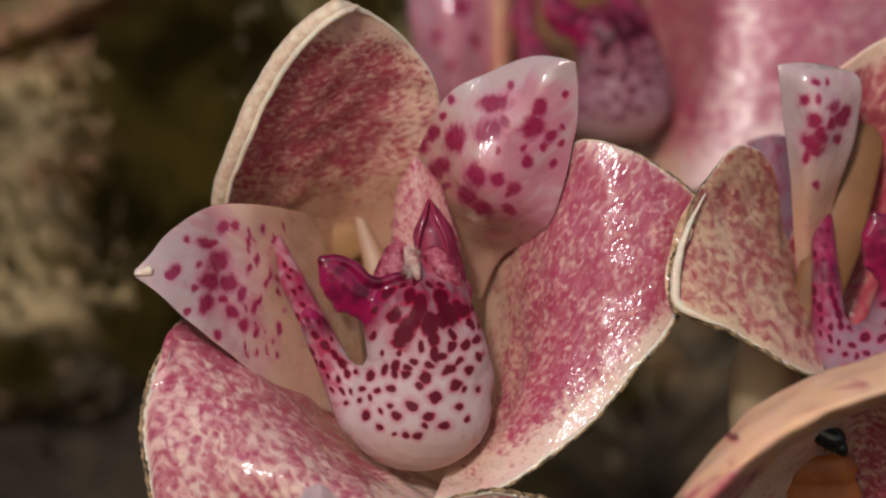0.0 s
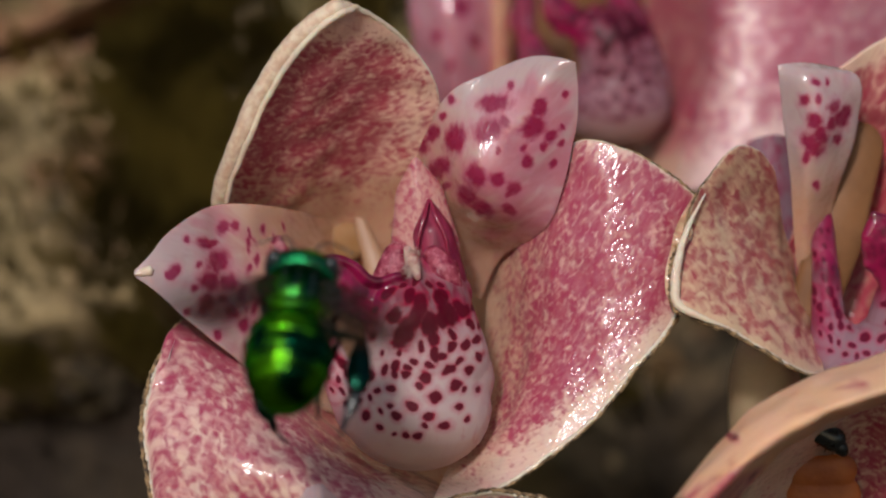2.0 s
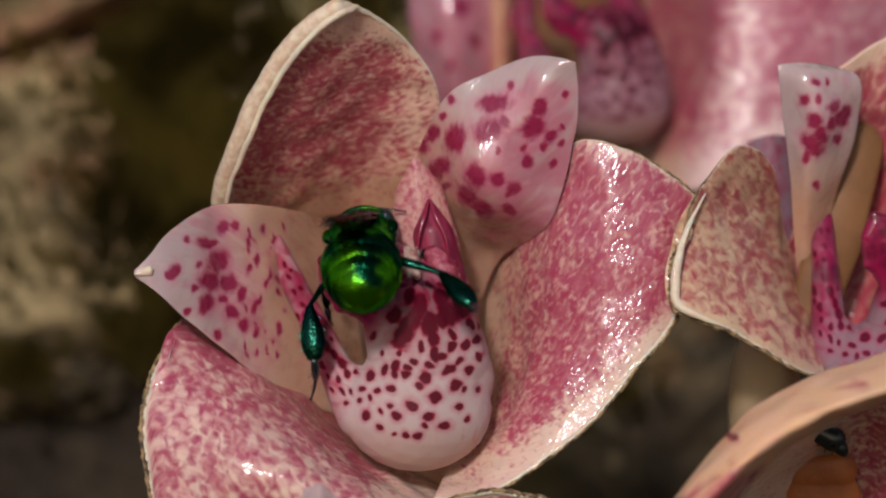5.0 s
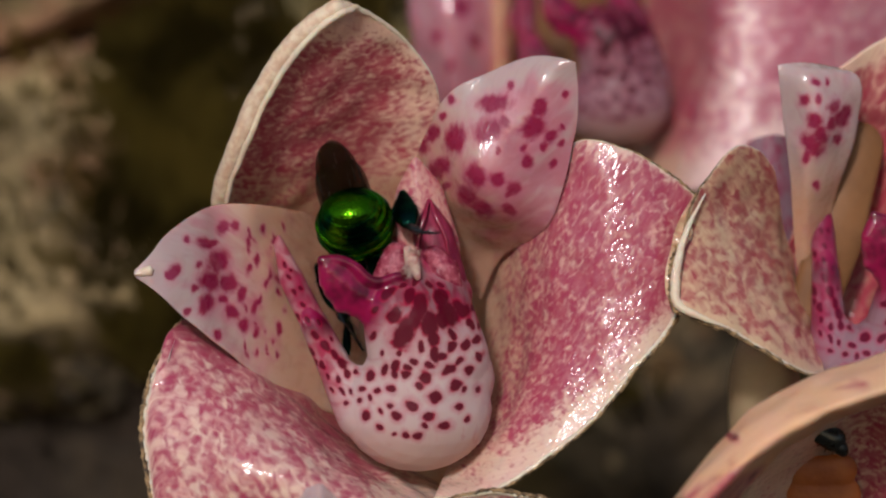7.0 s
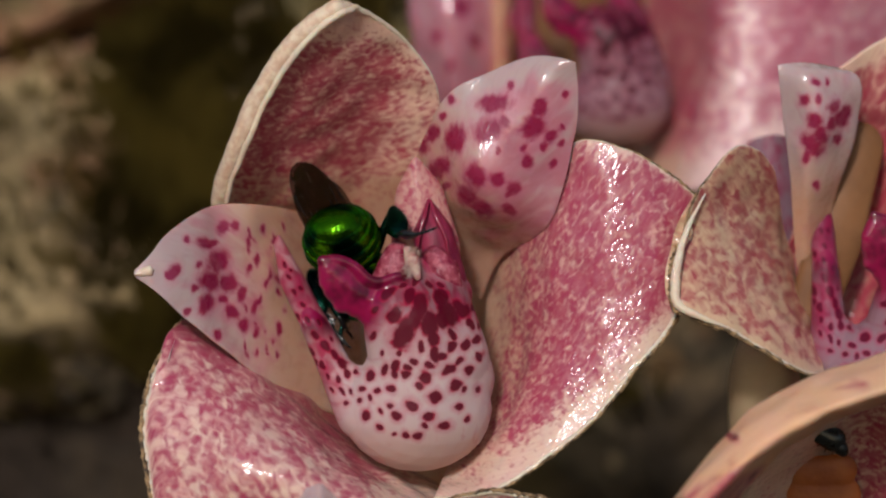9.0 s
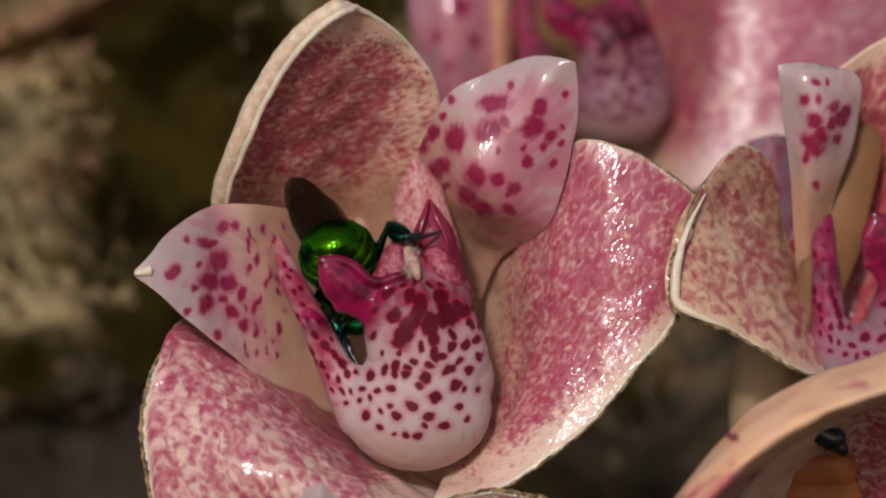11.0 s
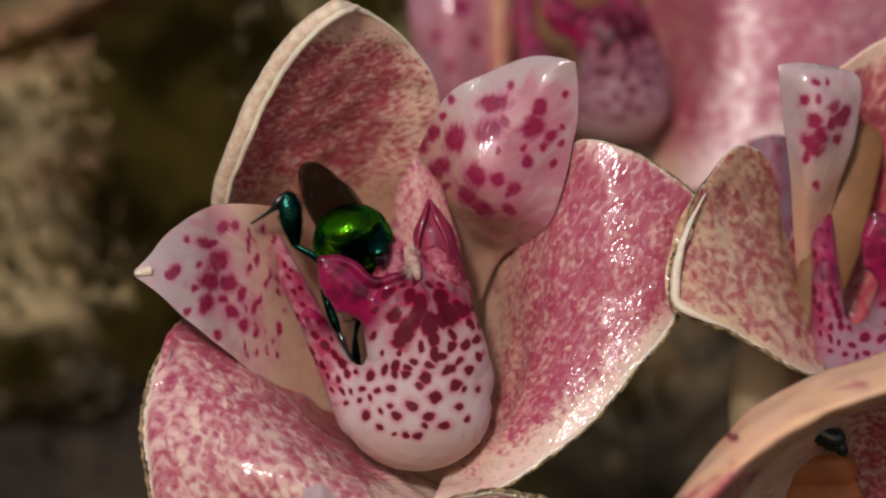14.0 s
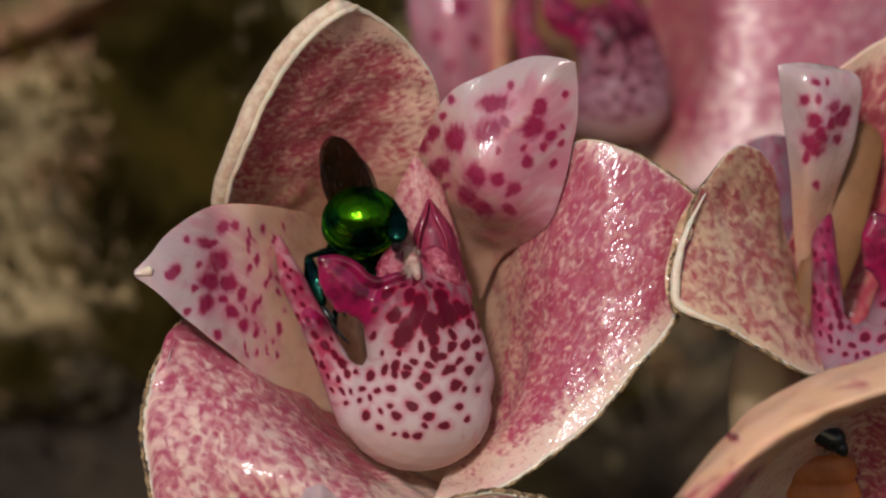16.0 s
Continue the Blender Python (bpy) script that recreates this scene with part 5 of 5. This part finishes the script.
def motions():
    up = (0.02, -0.95, 0.3)
    rows = [(0.0, *((0.4, -21.0, -27.2), (0.07, 0.59, 0.80)), up), (0.1, *((-0.8, -21.0, -23.3), (0.07, 0.59, 0.80)), up), (0.2, *((-2.7, -21.0, -19.6), (0.10, 0.59, 0.80)), up), (0.3, *((-4.4, -21.0, -14.9), (0.09, 0.63, 0.77)), up), (0.4, *((-5.6, -21.0, -8.3), (0.23, 0.63, 0.74)), up),
            (0.5, *((-7.4, -21.0, -5.9), (0.17, 0.66, 0.74)), up), (0.6, *((-9.6, -21.0, -5.2), (0.13, 0.62, 0.77)), up), (0.8, *((-9.5, -21.0, -5.1), (0.11, 0.63, 0.77)), up), (1.0, *((-9.0, -21.0, -4.8), (0.13, 0.62, 0.77)), up), (1.2, *((-9.6, -21.0, -4.8), (0.15, 0.68, 0.72)), up),
            (1.4, *((-9.6, -21.0, -4.8), (0.13, 0.69, 0.72)), up), (1.6, *((-9.4, -21.0, -4.9), (0.12, 0.64, 0.76)), up), (1.8, *((-9.8, -21.0, -5.1), (0.24, 0.50, 0.83)), up), (2.0, *((-9.6, -21.0, -4.9), (0.09, 0.65, 0.75)), up), (2.2, *((-9.9, -21.0, -4.9), (0.12, 0.63, 0.76)), up),
            (2.4, *((-10.1, -20.0, -5.1), (0.15, 0.59, 0.79)), up), (2.6, *((-9.7, -18.0, -5.0), (0.11, 0.34, 0.93)), up), (2.7, *((-9.5, -18.0, -4.9), (0.05, 0.57, 0.82)), up), (2.8, *((-8.9, -15.0, -4.5), (0.00, 0.61, 0.80)), up), (2.9, *((-8.3, -13.0, -3.7), (-0.03, 0.54, 0.84)), up),
            (3.0, *((-6.4, -12.0, -3.4), (-0.20, 0.64, 0.74)), up), (3.1, *((-6.0, -10.0, -2.8), (-0.28, 0.60, 0.75)), up), (3.2, *((-5.7, -9.0, -3.5), (-0.38, 0.45, 0.81)), up), (3.3, *((-5.9, -8.0, -4.8), (-0.55, 0.26, 0.79)), up), (3.4, *((-5.7, -7.0, -4.6), (-0.66, 0.24, 0.70)), up),
            (3.5, *((-5.8, -6.0, -4.1), (-0.68, 0.28, 0.66)), up), (3.6, *((-5.5, -6.0, -3.2), (-0.70, 0.38, 0.60)), up), (3.8, *((-5.2, -6.0, -3.5), (-0.72, 0.32, 0.62)), up), (4.0, *((-5.0, -6.0, -3.5), (-0.74, 0.28, 0.62)), up), (4.2, *((-5.4, -4.0, -2.6), (-0.50, 0.28, 0.80)), up),
            (4.7, (-5.7, -3.0, -1.2), (-0.1, 0.6, 0.6), (-0.1, -0.8, 0.7)), (5.2, (-6.0, 0.0, 0.6), (0.05, 0.9, 0.1), (-0.2, -0.1, 0.9)), (5.8, (-7.0, 4.0, 1.7), (0.15, 0.85, -0.4), (-0.25, 0.4, 0.9))]
    inside, back = (0.14, 0.78, -0.6), (-0.26, 0.5, 0.8)
    rows += [(6.3, (-7.8, 6.0, 1.5), inside, back), (6.5, (-6.9, 6.0, 1.6), inside, back), (7.0, (-6.2, 6.0, 0.7), inside, back), (7.5, (-5.9, 6.0, 0.5), inside, back), (8.0, (-6.3, 6.0, -0.0), inside, back),
             (8.5, (-6.5, 6.0, 0.4), (0.2, 0.75, -0.6), back), (9.0, (-7.0, 6.0, -0.5), (0.2, 0.75, -0.6), back), (9.2, (-6.8, 6.0, -0.7), (0.2, 0.75, -0.6), back), (10.2, (-7.3, 6.0, -1.1), inside, back),
             (11.3, (-7.2, 6.0, -1.7), (0.25, 0.75, -0.6), back), (12.0, (-7.0, 6.0, -1.4), (0.3, 0.75, -0.6), back), (12.5, (-6.7, 6.0, -0.8), (0.3, 0.75, -0.6), back), (13.0, (-6.1, 6.0, -0.4), (0.25, 0.75, -0.6), back),
             (13.5, (-6.2, 6.0, -0.4), (0.25, 0.75, -0.6), back), (14.0, (-6.1, 6.0, -0.5), (0.25, 0.75, -0.6), back), (14.5, (-5.7, 6.0, -0.6), (0.2, 0.75, -0.6), (-0.2, 0.5, 0.8)), (15.0, (-6.0, 6.0, -0.2), (0.1, 0.75, -0.6), (-0.15, 0.5, 0.8)),
             (15.5, (-5.9, 5.0, 0.5), (0.05, 0.8, -0.55), (-0.1, 0.5, 0.8)), (16.0, (-5.9, 5.0, 1.1), (0.03, 0.85, -0.5), (-0.1, 0.5, 0.8))]
    walk(bee, [(t, facing(*p, h, b)) for t, p, h, b in rows])
    # directions of thigh, shin and foot in the bee's own space
    steps = {
        ("hind", "right"): [(0.0, (0.54, 0.65, -0.54), (0.41, -0.82, -0.4), (0.05, -0.97, -0.24)), (1.0, (0.54, 0.65, -0.54), (0.41, -0.82, -0.4), (0.05, -0.97, -0.24)), (1.5, (0.63, 0.57, -0.52), (0.28, -0.83, -0.48), (-0.06, -1.0, 0.04)),
            (2.0, (0.63, 0.47, -0.62), (0.04, -0.99, -0.12), (-0.22, -0.94, -0.25)), (2.5, (0.67, 0.39, -0.63), (0.45, -0.85, -0.26), (-0.02, -0.96, 0.26)), (2.9, (0.7, 0.13, -0.7), (0.17, -0.98, -0.08), (-0.12, -0.82, 0.56)),
            (3.3, (0.47, -0.61, -0.64), (-0.0, -0.9, 0.43), (0.22, -0.08, -0.97)), (3.6, (0.36, -0.88, -0.31), (-0.42, -0.39, -0.82), (-0.39, -0.3, 0.87)), (4.0, (0.66, -0.5, -0.56), (0.21, -0.75, 0.63), (0.26, 0.15, -0.95)),
            (4.2, (0.84, -0.08, -0.54), (0.35, -0.92, 0.2), (-0.18, -0.38, 0.91)), (6.3, (0.7, -0.69, 0.2), (0.34, -0.05, -0.94), (0.27, -0.21, -0.94)), (6.5, (0.54, -0.83, 0.09), (0.23, -0.1, -0.97), (0.36, 0.92, 0.14)),
            (7.0, (0.57, -0.65, 0.5), (-0.1, -0.2, -0.97), (0.55, -0.4, -0.73)), (8.0, (0.56, -0.65, 0.52), (-0.21, -0.33, -0.92), (0.78, -0.3, -0.55)), (8.5, (0.69, -0.58, 0.44), (-0.18, -0.23, -0.96), (0.68, -0.43, -0.59)),
            (9.0, (0.62, -0.62, 0.48), (-0.03, -0.32, -0.95), (0.8, -0.38, -0.46)), (11.5, (0.63, -0.59, 0.5), (0.22, -0.49, -0.84), (0.64, 0.63, 0.44)), (12.0, (0.28, -0.87, 0.42), (-0.1, 0.08, -0.99), (0.36, -0.47, -0.81)),
            (12.5, (0.05, -0.89, 0.45), (0.3, -0.05, -0.95), (0.22, 0.63, 0.74)), (13.0, (-0.08, -0.97, 0.23), (0.17, -0.12, -0.98), (0.13, 0.79, 0.6)), (14.0, (0.11, -0.98, 0.16), (-0.08, -0.1, -0.99), (-0.07, 0.94, 0.34)),
            (15.0, (0.06, -0.96, 0.26), (0.13, -0.13, -0.98), (-0.13, 0.93, 0.33)), (16.0, (0.17, -0.94, 0.31), (0.05, -0.2, -0.98), (-0.09, 0.99, 0.13))],
        ("hind", "left"): [(0.0, (-0.41, 0.07, -0.91), (0.09, -0.73, -0.68), (0.38, 0.29, -0.88)), (1.0, (-0.41, 0.07, -0.91), (0.09, -0.73, -0.68), (0.38, 0.29, -0.88)), (2.0, (-0.2, -0.11, -0.97), (0.32, -0.2, -0.92), (0.32, 0.14, -0.94)),
            (2.5, (-0.2, -0.07, -0.98), (0.26, -0.79, -0.55), (0.26, 0.03, -0.96)), (2.9, (-0.44, 0.47, -0.77), (0.12, -0.77, -0.63), (0.11, -0.47, -0.87)), (3.3, (-0.52, -0.21, -0.83), (-0.67, -0.64, -0.37), (-0.85, -0.05, -0.52)),
            (3.6, (-0.52, -0.26, -0.82), (-0.46, -0.71, -0.53), (-0.63, 0.05, -0.78)), (4.0, (-0.28, -0.37, -0.89), (-0.08, -0.56, -0.83), (-0.24, 0.5, -0.83)), (4.2, (0.0, -0.52, -0.85), (-0.07, -0.92, -0.4), (-0.41, 0.23, -0.88)),
            (6.3, (-0.31, 0.69, 0.66), (0.02, 0.21, -0.98), (0.01, -0.14, -0.99)), (7.0, (-0.45, 0.69, 0.57), (0.18, 0.23, -0.96), (0.16, -0.24, -0.96)), (7.5, (-0.51, 0.62, 0.6), (0.18, 0.22, -0.96), (0.16, -0.24, -0.96)),
            (8.0, (-0.6, -0.28, 0.75), (-0.17, 0.61, -0.78), (-0.29, 0.91, 0.28)), (8.5, (-0.43, 0.35, 0.83), (-0.1, -0.91, 0.4), (-0.51, -0.51, -0.69)), (9.0, (-0.37, 0.57, 0.73), (-0.02, 0.1, -0.99), (0.37, 0.39, -0.84)),
            (9.2, (-0.44, 0.57, 0.69), (0.22, 0.18, -0.96), (0.24, 0.4, -0.89)), (11.5, (-0.45, 0.78, 0.44), (0.49, 0.24, -0.84), (0.2, 0.26, -0.94)), (12.0, (-0.52, 0.54, 0.67), (0.42, 0.28, -0.86), (0.12, 0.41, -0.91)),
            (12.5, (-0.47, 0.59, 0.66), (0.1, 0.22, -0.97), (0.31, 0.34, -0.89)), (13.0, (-0.63, -0.04, 0.77), (-0.0, -1.0, 0.05), (-0.67, 0.74, 0.07)), (13.5, (-0.56, -0.05, 0.83), (-0.02, -1.0, 0.05), (-0.6, 0.63, 0.49)),
            (14.0, (-0.63, -0.37, 0.68), (0.19, -0.65, 0.74), (-0.94, 0.19, -0.28)), (14.5, (-0.59, -0.05, 0.81), (-0.05, -0.18, -0.98), (0.19, 0.89, -0.41)), (15.0, (-0.49, 0.4, 0.77), (-0.05, 0.03, -1.0), (0.37, 0.55, -0.75)),
            (16.0, (-0.62, 0.7, 0.36), (0.15, 0.22, -0.96), (0.51, 0.35, -0.79))],
        ("middle", "left"): [(0.0, (-0.62, 0.0, -0.72), (0.35, -0.55, -0.75), (-0.1, -0.9, -0.4)), (2.7, (-0.62, 0.0, -0.72), (0.35, -0.55, -0.75), (-0.1, -0.9, -0.4)), (3.0, (-0.84, -0.28, -0.46), (-0.52, 0.64, -0.56), (0.08, 0.17, -0.98)),
            (3.3, (-0.85, -0.38, -0.37), (-0.59, 0.8, 0.0), (-0.45, 0.74, -0.5)), (3.6, (-0.95, 0.06, -0.31), (-0.67, 0.74, 0.05), (-0.48, 0.62, -0.62)), (4.0, (-0.94, 0.2, -0.27), (-0.32, 0.94, 0.11), (-0.5, 0.87, 0.05)),
            (4.2, (-0.6, -0.23, -0.77), (-0.29, 0.55, -0.78), (-0.16, 0.59, -0.79)), (6.3, (-0.31, 0.87, 0.39), (0.11, 0.23, -0.97), (0.17, 0.46, -0.87)), (8.0, (-0.9, -0.12, 0.43), (0.22, 0.58, -0.78), (0.25, 0.59, -0.77)),
            (9.0, (-0.5, 0.22, 0.84), (0.15, 0.15, -0.98), (0.16, 0.97, -0.17)), (12.5, (-0.61, 0.62, 0.5), (0.15, -0.53, -0.84), (0.05, 0.88, -0.48)), (14.0, (-0.9, -0.26, 0.35), (0.03, 0.67, -0.74), (0.13, 0.65, -0.75)),
            (15.0, (-0.62, 0.78, 0.11), (0.28, 0.28, -0.92), (0.19, 0.52, -0.83)), (16.0, (-0.27, 0.66, 0.7), (-0.04, 0.13, -0.99), (0.08, -0.54, -0.83))],
        ("middle", "right"): [(0.0, (0.62, 0.0, -0.72), (-0.35, -0.55, -0.75), (0.1, -0.9, -0.4)), (3.0, (0.62, 0.0, -0.72), (-0.35, -0.55, -0.75), (0.1, -0.9, -0.4)), (3.4, (0.55, 0.35, -0.76), (0.3, 0.75, -0.6), (0.1, 0.8, -0.6)),
            (4.2, (0.55, 0.35, -0.76), (0.3, 0.75, -0.6), (0.1, 0.8, -0.6)), (6.3, (-0.06, -0.78, -0.63), (0.12, -0.23, -0.96), (0.22, 0.95, -0.21)), (7.0, (-0.41, -0.89, -0.17), (0.08, -0.32, -0.95), (0.19, 0.98, 0.06)),
            (16.0, (-0.43, -0.88, -0.22), (0.07, -0.56, -0.83), (0.14, 0.96, 0.25))],
        ("front", "right"): [(0.0, (0.62, 0.3, -0.72), (-0.35, -0.55, -0.75), (0.1, -0.9, -0.4)), (2.9, (0.62, 0.3, -0.72), (-0.35, -0.55, -0.75), (0.1, -0.9, -0.4)), (3.3, (0.37, -0.93, -0.03), (0.23, -0.66, 0.71), (0.44, 0.55, -0.71)),
            (3.6, (0.8, -0.6, 0.09), (0.91, 0.05, 0.41), (0.4, -0.08, 0.91)), (4.0, (0.6, -0.55, 0.58), (0.13, -0.08, 0.99), (0.43, 0.38, -0.82)), (4.2, (0.73, -0.68, 0.06), (0.49, -0.03, 0.87), (0.42, 0.81, 0.4)),
            (5.5, (0.55, 0.35, -0.76), (0.3, 0.75, -0.6), (0.1, 0.8, -0.6)), (16.0, (0.55, 0.35, -0.76), (0.3, 0.75, -0.6), (0.1, 0.8, -0.6))],
        ("front", "left"): [(0.0, (-0.62, 0.3, -0.72), (0.35, -0.55, -0.75), (-0.1, -0.9, -0.4)), (3.0, (-0.62, 0.3, -0.72), (0.35, -0.55, -0.75), (-0.1, -0.9, -0.4)), (3.6, (-0.55, 0.35, -0.76), (-0.3, 0.75, -0.6), (-0.1, 0.8, -0.6)),
            (16.0, (-0.55, 0.35, -0.76), (-0.3, 0.75, -0.6), (-0.1, 0.8, -0.6))],
    }
    for key, joints in legs.items():
        hip = joints[0].location.copy()
        thigh, shin, foot = (ln * MM for ln in LEG[key[0]])
        keyed = [[], [], []]
        for t, (a, b, c) in eased(steps[key]):
            upper = Matrix.Translation(hip) @ aimed(a)
            knee = hip + a * thigh
            lower = Matrix.Translation(knee) @ aimed(b)
            tip = Matrix.Translation(knee + b * shin) @ aimed(c)
            for rows_of, m in zip(keyed, (upper, upper.inverted() @ lower, upper.inverted() @ tip)):
                rows_of.append((t, m))
        for joint, rows_of in zip(joints, keyed):
            walk(joint, rows_of)
    for (kind, side), w in wings.items():
        sgn = -1 if side == "left" else 1
        at = w.location / MM
        fold = -sgn * (92.5 if kind == "fore" else 88) - 9
        beats = []
        for k in range(0, 122):
            swing = (0, -43, 43)[k % 3]
            beats.append((k / 30, pose(*(at * MM), 0, -sgn * (0.2 * swing + 12), -sgn * ((34 if kind == "fore" else 42) + swing))))
        rest = sgn * (8 if kind == "fore" else 14)
        beats += [(4.1, pose(*(at * MM), 0, -sgn * 20, (fold + 9) * 0.6)), (4.2, pose(*(at * MM), 0, -sgn * 14, (fold + 9) * 0.8 - rest)), (5.4, pose(*(at * MM), 0, -sgn * 22, fold - rest * 0.5)),
                  (6.3, pose(*(at * MM), 0, -sgn * 19, fold)), (7.0, pose(*(at * MM), 0, -sgn * 19, fold + 8)), (8.5, pose(*(at * MM), 0, -sgn * 19, fold + 5)), (9.2, pose(*(at * MM), 0, -sgn * 20, fold)), (14.5, pose(*(at * MM), 0, -sgn * 22, fold)), (16.0, pose(*(at * MM), 0, -sgn * 20, fold))]
        walk(w, beats)


motions()
